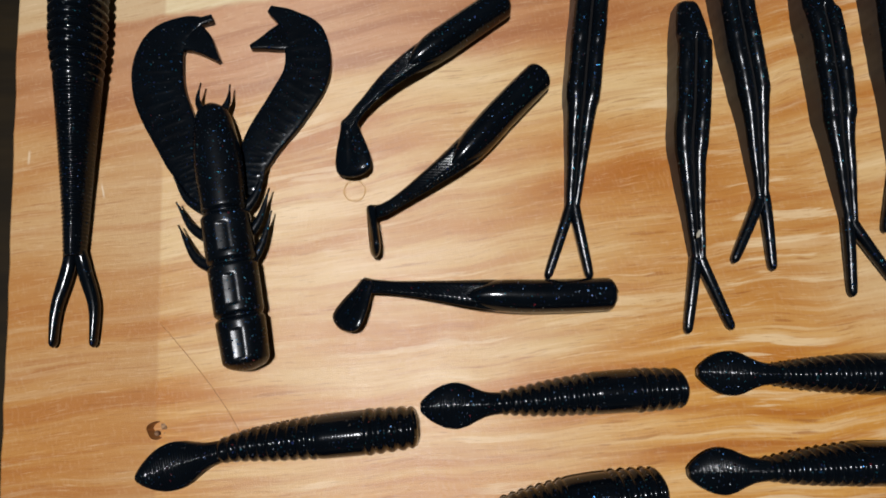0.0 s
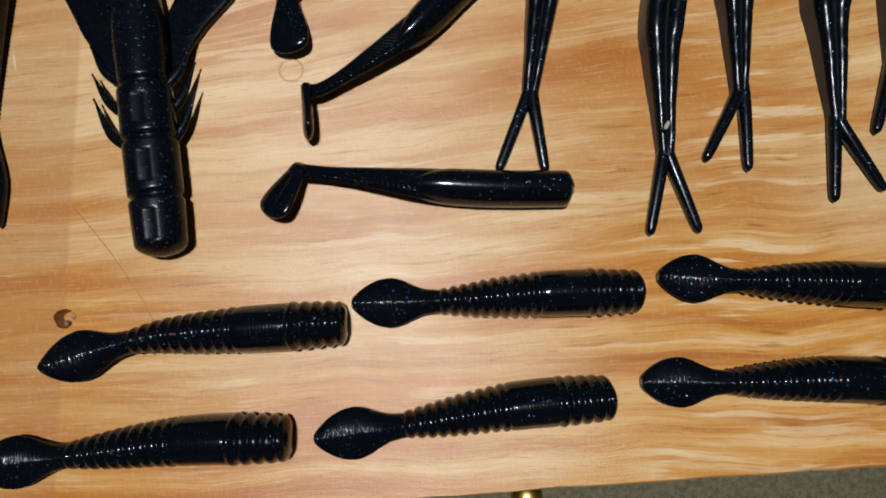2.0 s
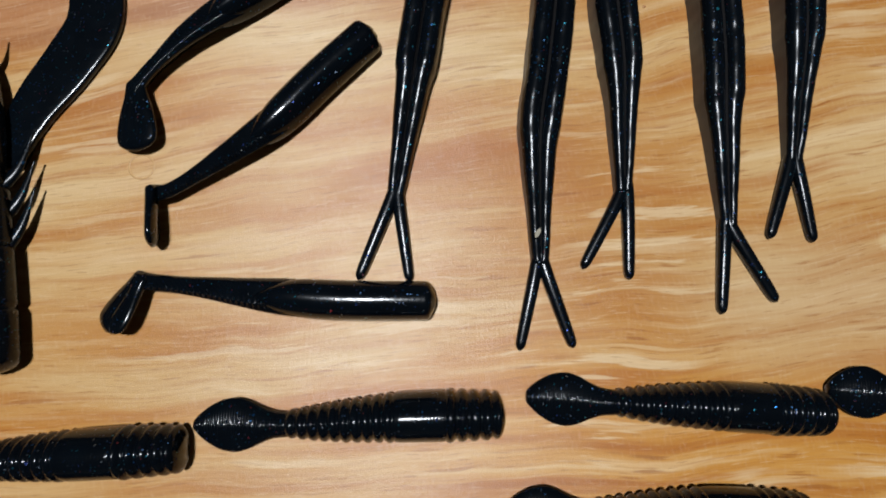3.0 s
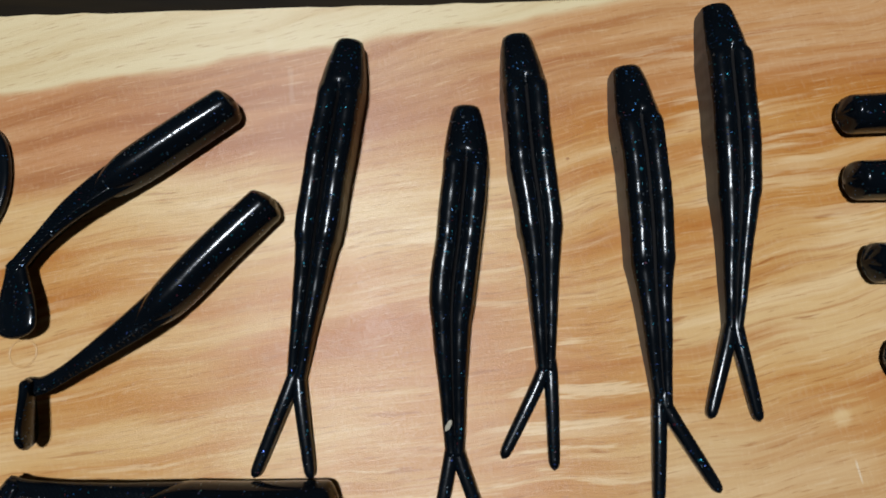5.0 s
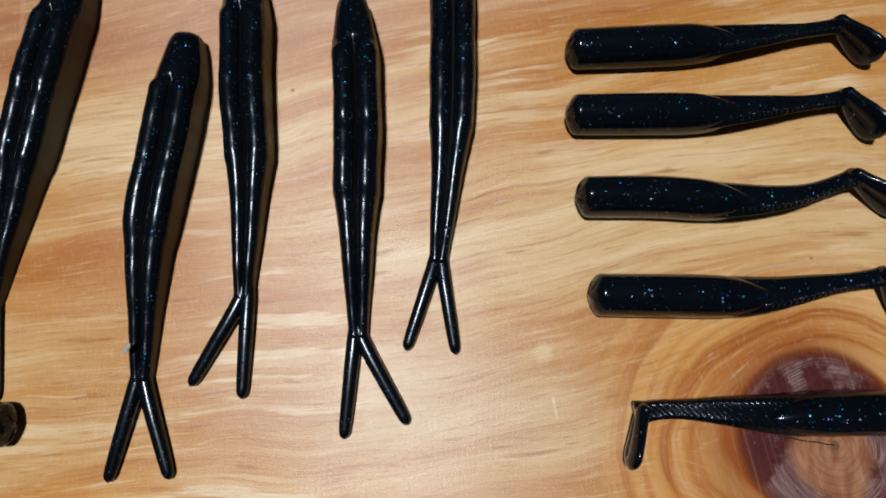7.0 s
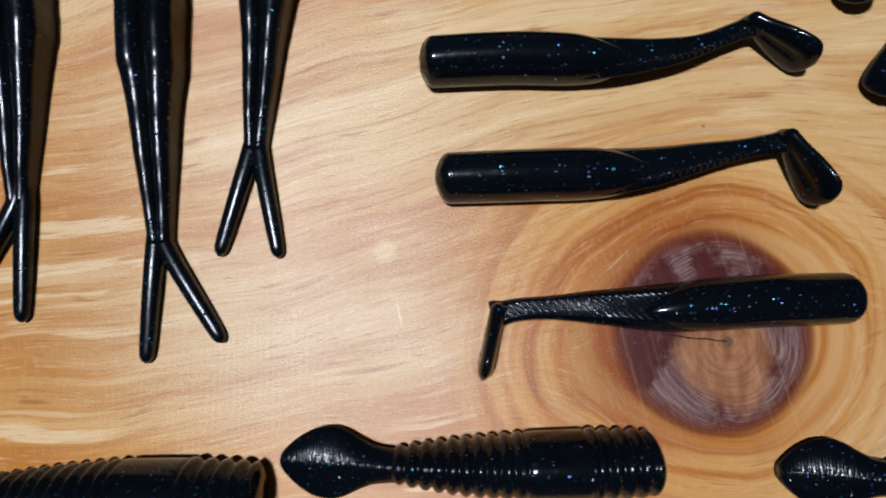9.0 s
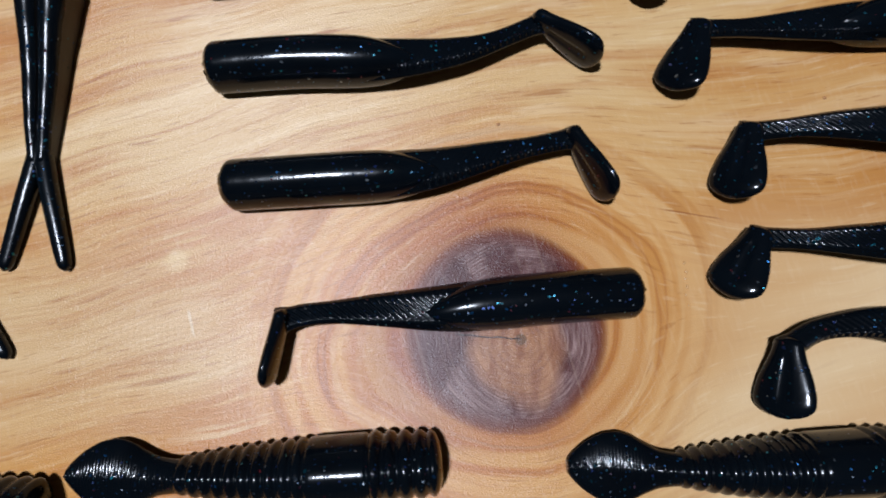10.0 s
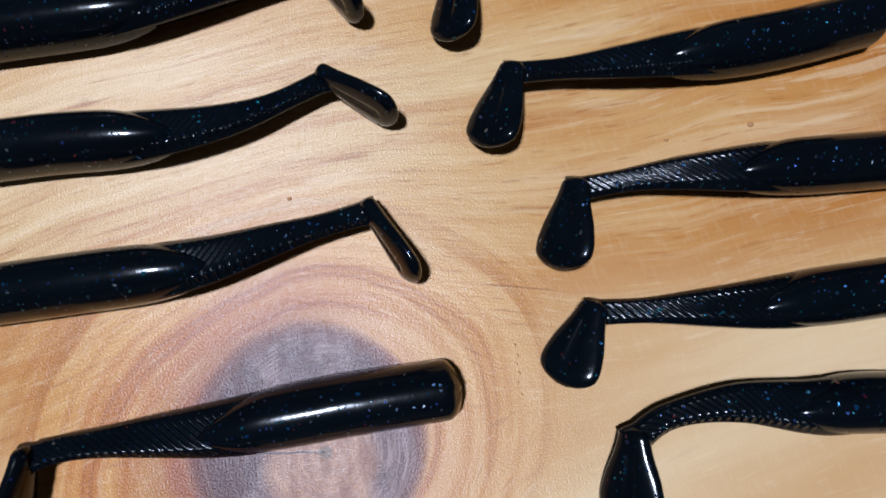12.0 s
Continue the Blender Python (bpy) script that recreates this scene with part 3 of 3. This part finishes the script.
        for a, b in oval(w, 1.3 * f, 0, 2.2, 40):
            b -= 0.5 * math.exp(-(a / 0.28) ** 2) * (1 if b > 0 else 0) * (1 if 0.25 < s / length < 0.8 else 0)
            p = base + way * s + side * (a * c - b * k)
            z = lift + a * k + b * c
            row.append(bm.verts.new((p.x * MM, p.y * MM, max(z, 0.05) * MM)))
        if last:
            for i in range(len(row)):
                j = (i + 1) % len(row)
                bm.faces.new((last[i], last[j], row[j], row[i]))
        first, last = first or row, row
    bm.faces.new(first)
    bm.faces.new(last)
    part("paddle", bm, PLASTIC, ob, "smooth teardrop paddle with a slit")
    return ob


def spade_grub(label, tip, neck, middle, end):
    """A ringed grub with a flat spade tail."""
    ob = thing("spade_tail_grub", middle, label, "fishing lure", "ringed grubs in two rows")
    spine = Spine(tip, neck, middle, end)
    n = spine.total / 70.0

    def tail(s):
        s = s / n
        w = ease(s, [(0, 1.1), (0.8, 2.0), (4, 4.3), (7, 5.5), (9.5, 5.8), (12, 5.3), (15, 4.0), (18, 3.0), (22, 2.6)])
        h = ease(s, [(0, 1.0), (9, 1.7), (17, 2.0), (22, 2.4)])
        z = ease(s, [(0, 1.7), (12, 2.4), (22, 3.4)])
        rib = 0.2 * math.sin(2 * math.pi * s / 0.62)
        bead = 0.3 * max(0.0, math.sin(2 * math.pi * s / 1.0))
        return [(a, b + (0.6 * rib * math.exp(-(a / (0.5 * w)) ** 2) + bead * math.exp(-(a / 0.4) ** 2) if b > z else 0)) for a, b in oval(w, h, z, 1.6, 40)]

    def body(s):
        s = s / n
        r = ease(s, [(20, 2.5), (24, 3.15), (34, 4.35), (45, 5.15), (47, 5.4), (56, 5.5), (60, 5.35), (70, 4.9)])
        if s < 45.5:
            r += 0.85 * (abs(math.sin(math.pi * (s - 21.0) / 2.45)) ** 0.7 - 0.65)
        elif s > 56.6:
            r += 0.85 * (abs(math.sin(math.pi * (s - 56.6) / 2.7)) ** 0.7 - 0.65)
        else:
            r += 0.012 * math.sin(2 * math.pi * s / 0.75)
        r *= blunt(s, 70, 0, 2.2) * 0.5 + 0.5 if s > 67.8 else 1
        z = ease(s, [(20, 3.3), (45, 5.2), (70, 5.3)])
        return round_body(r, r * 0.96, max(z, r * 0.96), 2.0, 30, 0.6)

    part("spade_tail", loft(spine, span(0, 22 * n, 0.16), tail), PLASTIC, ob, "flat ribbed spade-shaped tail")
    part("body", loft(spine, span(20.6 * n, spine.total, 0.27), body), PLASTIC, ob, "body with raised rings")
    return ob


def ring_worm():
    """The long worm with thick rings, fine ribs and a forked tail."""
    ob = thing("ringed_worm", (-104, 22), "long glossy black worm lure, ringed, forked tail, on board", "fishing lure")
    spine = Spine((-110.2, 94.0), (-107.2, 72.0), (-105.2, 45.0), (-103.6, 20.0), (-102.2, -1.0))

    def body(s):
        y = spine.total - s
        r = ease(-y, [(-96, 4.0), (-93, 6.6), (-80, 7.3), (-62, 7.1), (-50, 6.15), (-38, 5.2), (-20, 3.9), (0, 2.65)])
        if y > 47:
            r += 0.7 * min(1.0, (y - 46) / 6) * (abs(math.sin(math.pi * y / 2.75)) ** 0.7 - 0.6)
        else:
            r += 0.13 * math.sin(2 * math.pi * y / 1.1)
        r *= blunt(s, 200, 2.0, 0)
        return round_body(r, r * 0.92, max(r * 0.92, 3.0), 2.0, 32, 0.6)

    part("body", loft(spine, span(0, spine.total, 0.2), body), PLASTIC, ob)
    for points in (((-103.2, 2), (-104.2, -6), (-105.8, -15), (-105.6, -24.6)), ((-101.6, 2), (-99.3, -5.5), (-96.2, -14), (-95.4, -24.6))):
        line = Spine(*points)

        def prong(s, line=line):
            f = blunt(s, line.total, 0, 1.4)
            w = ease(s, [(0, 1.5), (8, 1.75), (line.total, 0.8)]) * f
            return oval(w, 1.5 * f, ease(s, [(0, 2.6), (6, 1.7), (30, 1.55)]), 2.3, 16)

        part("tail_prong", loft(line, span(0, line.total, 0.5), prong), PLASTIC, ob)
    return ob


def plate(spine, widths, thick, z, ribs=0.0, pitch=3.3):
    """A flat fleshy blade along a spine, with slanting ribs on its face."""
    def section(s):
        w = ease(s, widths)
        out = []
        for a, b in oval(w, thick, z, 5.0, 40):
            if b > z and abs(a) < 0.72 * w:
                b += ribs * max(0.0, math.sin(2 * math.pi * (s + 0.9 * a) / pitch)) ** 9
            out.append((a, b))
        return out

    return loft(spine, span(0, spine.total, 0.35), section)


def craw_lure():
    ob = thing("crawfish_lure", (-62, 5), "black crawfish-shaped soft lure with big claws on board", "fishing lure")
    spine = Spine((-68.9, 41.2), (-64.6, 18.0), (-60.4, -3.0), (-54.8, -30.6))
    n = spine.total / 73.0

    def body(s):
        s = s / n
        w = ease(s, [(0, 2.6), (2, 4.4), (8, 6.0), (18, 7.0), (26, 6.6), (31, 6.4), (33, 7.0), (45, 7.0), (58, 6.9), (72, 6.3)])
        for at in (31.5, 45.2, 59.2):
            w -= 0.75 * math.exp(-((s - at) / 0.55) ** 2)
        w *= 0.91
        f = blunt(s, 73, 3.0, 3.0)
        h = ease(s, [(0, 3.0), (10, 4.6), (30, 5.0), (73, 5.2)]) * f
        for at in (31.5, 45.2, 59.2):
            h -= 0.6 * math.exp(-((s - at) / 0.6) ** 2)
        out = []
        for a, b in oval(w * f, h, max(h, 4.2), 2.05, 36):
            if b > 4.2:
                b -= 0.75 * math.exp(-(a / 0.45) ** 2) * (1 if s > 33 and (s - 31.5) % 13.8 > 3.5 and (s - 31.5) % 13.8 < 11 else 0)
                b -= 0.3 * math.exp(-((abs(a) - 2.7) / 0.4) ** 2) * (1 if 6 < s < 29 else 0)
            out.append((a, b))
        return out

    part("body", loft(spine, span(0, spine.total, 0.35), body), GLOSS, ob, "segmented body")
    # claws: a broad curved blade and a hooked pincer each
    left = Spine((-71.5, 14.0), (-78.0, 31.0), (-84.6, 46.0), (-84.8, 58.5), (-78.6, 65.6), (-71.2, 68.6))
    part("claw", plate(left, [(0, 2.2), (8, 3.9), (14, 5.5), (28, 6.9), (40, 7.2), (50, 6.0), (58, 3.2), (62, 1.2)], 1.1, 1.2, 0.16), CLAW, ob, "flat claw with slanting ribs")
    part("pincer", plate(Spine((-78.5, 63.5), (-74.0, 61.0), (-68.4, 55.2)), [(0, 5.0), (5, 3.6), (9, 2.0), (13, 0.5)], 1.05, 1.18), CLAW, ob)
    right = Spine((-58.5, 16.0), (-56.0, 29.0), (-48.5, 42.0), (-43.8, 52.0), (-44.6, 62.0), (-49.5, 68.2), (-55.0, 71.6))
    part("claw", plate(right, [(0, 2.2), (7, 3.7), (12, 4.9), (25, 6.2), (38, 6.6), (50, 6.2), (58, 3.4), (64, 1.2)], 1.1, 1.2, 0.16), CLAW, ob, "flat claw with slanting ribs")
    part("pincer", plate(Spine((-48.0, 64.0), (-53.0, 62.2), (-60.0, 59.6)), [(0, 5.0), (5, 3.7), (9, 2.0), (13, 0.5)], 1.05, 1.18), CLAW, ob)
    for a, b, c in (((-71.0, 38.5), (-72.9, 42.5), (-72.4, 47.6)), ((-66.0, 38.8), (-64.6, 42.5), (-64.4, 47.2))):
        line = Spine(a, b, c)
        part("antenna", loft(line, span(0, line.total, 0.4), lambda s, line=line: oval(max(0.25, 1.35 * (1 - s / line.total)), max(0.25, 1.1 * (1 - s / line.total)), 3.6, 2, 12)), GLOSS, ob)
    legs = [((-67.0, 10.5), (-73.4, 13.9), (-77.8, 20.4)), ((-66.0, 3.0), (-71.8, 6.4), (-76.6, 13.4)), ((-64.5, -4.8), (-70.4, -1.6), (-75.6, 7.2)),
            ((-60.0, 10.0), (-56.0, 15.0), (-53.4, 23.8)), ((-58.6, 2.6), (-54.6, 8.4), (-52.2, 17.4)), ((-57.2, -4.4), (-53.6, 1.6), (-51.3, 11.2))]
    for points in legs:
        line = Spine(*points)
        part("leg", loft(line, span(0, line.total, 0.45), lambda s, line=line: oval(max(0.25, 1.8 * (1 - s / line.total) ** 0.8), max(0.3, 1.4 * (1 - s / line.total)), 3.4, 2, 14)), GLOSS, ob)
    return ob


# ---- structure ----
def board():
    """A sawn board with slightly wavy edges and a small open worm hole."""
    corners = [(-129.8, 94.4), (-112.6, -93.6), (420.0, -50.0), (420.0, 116.4)]
    rnd = random.Random(4)
    outline = []
    for (ax, ay), (bx, by) in zip(corners, corners[1:] + corners[:1]):
        count = max(8, int(math.hypot(bx - ax, by - ay) / 6))
        for k in range(count):
            u = k / count
            outline.append(Vector((ax + (bx - ax) * u + rnd.uniform(-0.25, 0.25), ay + (by - ay) * u + rnd.uniform(-0.25, 0.25))))
    centre = Vector((140, 10))
    bm = bmesh.new()

    def ring(points, z):
        return [bm.verts.new((p.x * MM, p.y * MM, z * MM)) for p in points]

    inner = ring([p + (centre - p).normalized() * 0.7 for p in outline], 0.0)
    mid, low = ring(outline, -0.7), ring(outline, -19.0)
    for a, b in ((inner, mid), (mid, low)):
        for i in range(len(a)):
            j = (i + 1) % len(a)
            bm.faces.new((a[i], a[j], b[j], b[i]))
    bm.faces.new(low)
    hole = [Vector((-78.4 + 2.5 * math.cos(t) * (1 + 0.12 * math.sin(3 * t)), -45.4 + 2.3 * math.sin(t))) for t in (2 * math.pi * k / 24 for k in range(24))]
    lip, floor = ring(hole, 0.0), ring([Vector((-78.4, -45.4)) + (p - Vector((-78.4, -45.4))) * 0.85 for p in hole], -3.5)
    for i in range(24):
        j = (i + 1) % 24
        bm.faces.new((lip[i], lip[j], floor[j], floor[i]))
    bm.faces.new(floor)
    edges = [bm.edges.get((v[i], v[(i + 1) % len(v)])) for v in (inner, lip) for i in range(len(v))]
    bmesh.ops.triangle_fill(bm, use_beauty=True, use_dissolve=False, edges=edges)
    ob = part("wooden_board", bm, WOOD, smooth=False)
    return tagged(ob, "varnished knotty pine board with pale sapwood edge on table", "board")


board()


def slab(name, x0, x1, y0, y1, z0, z1, material, turn=0.0, bevel=0.004):
    bm = bmesh.new()
    bmesh.ops.create_cube(bm, size=1, matrix=pose((x0 + x1) / 2, (y0 + y1) / 2, (z0 + z1) / 2, 0, 0, turn) @ Matrix.Diagonal((x1 - x0, y1 - y0, z1 - z0, 1)))
    bmesh.ops.bevel(bm, geom=list(bm.edges), offset=bevel, segments=2, affect="EDGES")
    return bm


table = thing("side_table", (140, 60), "dark-stained wooden side table carrying the board", "table")
part("tabletop", slab("tabletop", -0.227, 0.533, -0.066, 0.454, -0.045, -0.0192, TABLE, 7.0), TABLE, table, smooth=False)
bm = bmesh.new()
bmesh.ops.create_uvsphere(bm, u_segments=24, v_segments=14, radius=0.0045, matrix=Matrix.Translation((0.0351, -0.0909, -0.031)) @ Matrix.Diagonal((1, 1, 0.85, 1)))
bmesh.ops.create_cone(bm, cap_ends=True, segments=16, radius1=0.0022, radius2=0.0016, depth=0.012, matrix=pose(0.0349, -0.0849, -0.031, 90, 0, 0))
part("knob", bm, BRASS, table, "small round brass knob")
for lx, ly in ((-0.14, 0.0), (0.50, 0.03), (-0.17, 0.40), (0.46, 0.43)):
    part("leg", slab("leg", lx - 0.025, lx + 0.025, ly - 0.025, ly + 0.025, -0.55, -0.045, TABLE), TABLE, table, smooth=False)

bm = bmesh.new()
bmesh.ops.create_grid(bm, x_segments=2, y_segments=2, size=3.0, matrix=pose(0.1, 0.1, -0.55))
tagged(part("floor", bm, CARPET, smooth=False), "olive-grey looped carpet floor", "floor", kind="structure")
for name, x, y, w, d in (("wall_north", 0.1, 3.15, 6.2, 0.1), ("wall_south", 0.1, -2.95, 6.2, 0.1), ("wall_east", 3.15, 0.1, 0.1, 6.0), ("wall_west", -2.95, 0.1, 0.1, 6.0)):
    tagged(part(name, slab(name, x - w / 2, x + w / 2, y - d / 2, y + d / 2, -0.55, 1.9, WALL), WALL, smooth=False), "plain beige room wall", "wall", kind="structure")

# out of view, added to shut out world light and bounce the lamp's
tagged(part("ceiling", slab("ceiling", -3.0, 3.2, -3.0, 3.2, 1.9, 2.0, WALL), WALL, smooth=False), "unseen beige ceiling added to close off outside light", "ceiling", kind="structure")

# ---- things ----
ring_worm()
craw_lure()

FORK = "glittery black minnow lure, forked tail, on board"
fork_worm(FORK + " touching a swimbait", (39.2, 89.8), (37.8, 76.1), (35.4, 57.7), (33.4, 40.8), (30.2, 13.0), (22.4, -7.2), (34.2, -7.3))
fork_worm(FORK + " with lint", (65.9, 73.9), (65.8, 60.0), (64.4, 43.4), (62.9, 26.9), (63.9, -1.3), (59.5, -22.0), (71.8, -21.0))
fork_worm(FORK, (77.2, 91.5), (78.9, 77.0), (80.3, 60.1), (82.3, 43.8), (83.2, 16.0), (73.8, -2.9), (84.6, -5.1))
fork_worm(FORK + ", prongs spread wide", (102.2, 83.8), (103.9, 70.0), (105.3, 53.0), (105.9, 36.0), (107.6, 8.7), (105.8, -12.3), (118.6, -9.1))
fork_worm(FORK + ", gently curved", (123.7, 99.4), (124.7, 86.2), (125.3, 67.7), (125.3, 51.8), (123.6, 24.8), (117.5, 5.6), (127.8, 5.1))

PAD = "black glitter paddle-tail swimbait on board"
LEFT, MID, RIGHT = "loose swimbaits beside the crawfish", "column of swimbaits facing the grubs", "column of swimbaits at the far end"
paddle_lure(PAD + ", tail face up", LEFT, [(13.4, 74.5), (-4.0, 61.5), (-18.4, 50.4), (-27.0, 41.5), (-31.2, 35.8)], (-29.4, 20.6), 12, 1.16, 0.0, 0.2)
paddle_lure(PAD + ", head nicked", LEFT, [(23.2, 51.9), (11.5, 39.6), (1.2, 28.2), (-10.4, 18.8), (-20.2, 12.0), (-24.6, 10.6)], (-23.2, -1.7), 78, 1.0, 0.35, 0.08)
paddle_lure(PAD + " below a forked lure", LEFT, [(40.4, -11.4), (21.0, -12.0), (4.8, -11.6), (-11.9, -10.2), (-25.7, -9.2)], (-32.0, -20.5), 30, 1.12, 0.15, 0.16)
paddle_lure(PAD + ", straight tail", MID, [(150.5, 72.6), (168.9, 73.9), (184.0, 75.3), (201.0, 78.1), (211.0, 80.0)], (218.7, 71.6), 80)
paddle_lure(PAD + ", straight tail", MID, [(150.3, 57.2), (168.4, 57.9), (183.0, 58.6), (199.6, 60.8), (210.9, 62.8)], (217.6, 53.7), 80)
paddle_lure(PAD + ", wavy tail", MID, [(152.4, 38.8), (169.0, 39.3), (185.4, 38.8), (198.6, 40.2), (211.2, 44.6)], (221.0, 37.0), 78, 1.0, 0.35, 0.06)
paddle_lure(PAD + " above the knot", MID, [(154.8, 18.1), (171.0, 18.4), (188.8, 18.9), (203.4, 21.5), (215.4, 23.6)], (221.0, 12.4), 76, 1.0, 0.35, 0.12)
paddle_lure(PAD + " across dark knot", MID, [(225.3, -3.5), (208.5, -3.8), (192.6, -4.5), (179.3, -4.2), (169.5, -4.3), (164.6, -5.1)], (161.9, -15.8), 92, 1.0, 0.0, 0.24)
paddle_lure(PAD + ", mostly out past others", RIGHT, [(295.0, 65.0), (275.0, 64.0), (259.0, 62.5), (246.0, 61.6), (234.0, 61.4)], (230.4, 48.4), 40)
paddle_lure(PAD + ", round tail face up", RIGHT, [(299.0, 45.4), (282.0, 43.1), (265.2, 42.2), (252.0, 42.0), (239.0, 42.4)], (233.6, 31.2), 36, 1.06, 0.35, 0.06)
paddle_lure(PAD + ", ribs catching light", RIGHT, [(307.0, 21.9), (293.9, 22.2), (271.6, 23.2), (258.0, 23.7), (246.0, 23.2)], (242.0, 11.6), 38, 1.06, 0.0, 0.24)
paddle_lure(PAD + ", ribs catching light", RIGHT, [(306.0, 3.2), (289.6, 2.7), (272.9, 2.7), (258.8, 3.6), (245.7, 4.7)], (239.6, -5.0), 34, 1.06, 0.0, 0.24)
paddle_lure(PAD + ", tail bent down", RIGHT, [(308.0, -17.0), (287.0, -13.9), (276.0, -12.9), (264.6, -10.8), (254.6, -11.4), (248.8, -14.2)], (246.4, -25.6), 40, 1.08, 0.25, 0.08)

GRUB = "glittery black ringed grub, spade tail, on board"
spade_grub(GRUB + " beside worm hole", (-81.6, -56.6), (-60.8, -50.2), (-45.9, -47.9), (-12.2, -44.8))
spade_grub(GRUB, (-11.6, -40.2), (10.0, -39.2), (34.0, -36.9), (55.8, -35.8))
spade_grub(GRUB, (61.0, -31.9), (82.8, -32.6), (105.3, -32.6), (126.6, -33.2))
spade_grub(GRUB + " near knot", (128.8, -28.2), (148.1, -29.2), (168.3, -29.5), (189.8, -29.3))
spade_grub(GRUB, (210.6, -31.6), (230.4, -33.0), (248.5, -33.4), (270.4, -33.4))
spade_grub(GRUB + " close to edge", (-93.3, -78.6), (-72.7, -75.5), (-48.3, -71.8), (-23.3, -70.6))
spade_grub(GRUB + " close to edge", (-18.6, -71.1), (3.2, -67.2), (25.9, -62.7), (48.8, -60.2))
spade_grub(GRUB + " close to edge", (56.4, -56.8), (78.2, -56.2), (101.0, -55.0), (122.4, -55.4))

# small marks and litter on the board
line = Spine((-79.5, -18.5), (-70.0, -29.0), (-62.0, -39.0), (-57.5, -46.0))
tagged(part("loose_fibre", loft(line, span(0, line.total, 1.0), lambda s: oval(0.08, 0.06, 0.07, 2, 6)), FIBRE), "thin brown fibre lying on the board", "fibre")
bm = bmesh.new()
rows = []
for k in range(40):
    t = 2 * math.pi * k / 40
    rows.append([bm.verts.new(((-29.7 + (2.9 + 0.22 * math.cos(p)) * math.cos(t)) * MM, (17.7 + (2.9 + 0.22 * math.cos(p)) * math.sin(t)) * MM, (0.03 + 0.10 * math.sin(p)) * MM)) for p in (0.0, 0.8, 1.57, 2.3, 3.14)])
for a, b in zip(rows, rows[1:] + rows[:1]):
    for i in range(4):
        bm.faces.new((a[i], a[i + 1], b[i + 1], b[i]))
tagged(part("resin_ring", bm, RESIN), "faint dried resin ring on the board", "stain")
rnd = random.Random(9)
for x, y, r in ((-77.6, -44.6, 0.9), (-79.4, -46.4, 0.7), (-77.2, -46.6, 0.55)):
    bm = bmesh.new()
    bmesh.ops.create_icosphere(bm, subdivisions=2, radius=r * MM, matrix=Matrix.Translation((x * MM, y * MM, (-3.5 + r * 0.8) * MM)))
    for v in bm.verts:
        v.co += Vector((rnd.uniform(-1, 1), rnd.uniform(-1, 1), rnd.uniform(-1, 1))) * 0.15 * MM
    tagged(part("wood_crumb", bm, DEBRIS), "crumb of wood dust in the worm hole", "debris")
for x, y, r in ((89.3, 62.8, 0.35), (277.1, 31.0, 0.45), (203.0, 27.7, 0.3), (263.0, 30.0, 0.3)):
    bm = bmesh.new()
    bmesh.ops.create_icosphere(bm, subdivisions=2, radius=r * MM, matrix=Matrix.Translation((x * MM, y * MM, 0.1 * MM)) @ Matrix.Diagonal((1.2, 0.9, 0.5, 1)))
    tagged(part("dark_speck", bm, FIBRE), "tiny dark speck on the board", "debris")
for x, y, r in ((234.3, 1.2, 0.28), (234.5, -0.4, 0.34), (234.2, -1.6, 0.25), (234.4, -3.0, 0.3), (234.0, -4.4, 0.24), (234.3, -6.2, 0.22)):
    bm = bmesh.new()
    bmesh.ops.create_icosphere(bm, subdivisions=2, radius=r * MM, matrix=Matrix.Translation((x * MM, y * MM, 0.08 * MM)) @ Matrix.Diagonal((0.8, 1.2, 0.5, 1)))
    tagged(part("resin_drop", bm, RESIN), "tiny pale resin drop on the board beside knot", "resin", "row of resin drops")
bm = bmesh.new()
bmesh.ops.create_icosphere(bm, subdivisions=2, radius=1.0 * MM, matrix=pose(0.0625, 0.0042, 0.0062, 0, 0, 60) @ Matrix.Diagonal((1.3, 0.55, 0.2, 1)))
for v in bm.verts:
    v.co += Vector((rnd.uniform(-1, 1), rnd.uniform(-1, 1), rnd.uniform(-0.3, 0.3))) * 0.12 * MM
tagged(part("lint_flake", bm, LINT), "pale flake of lint stuck on a lure", "lint")
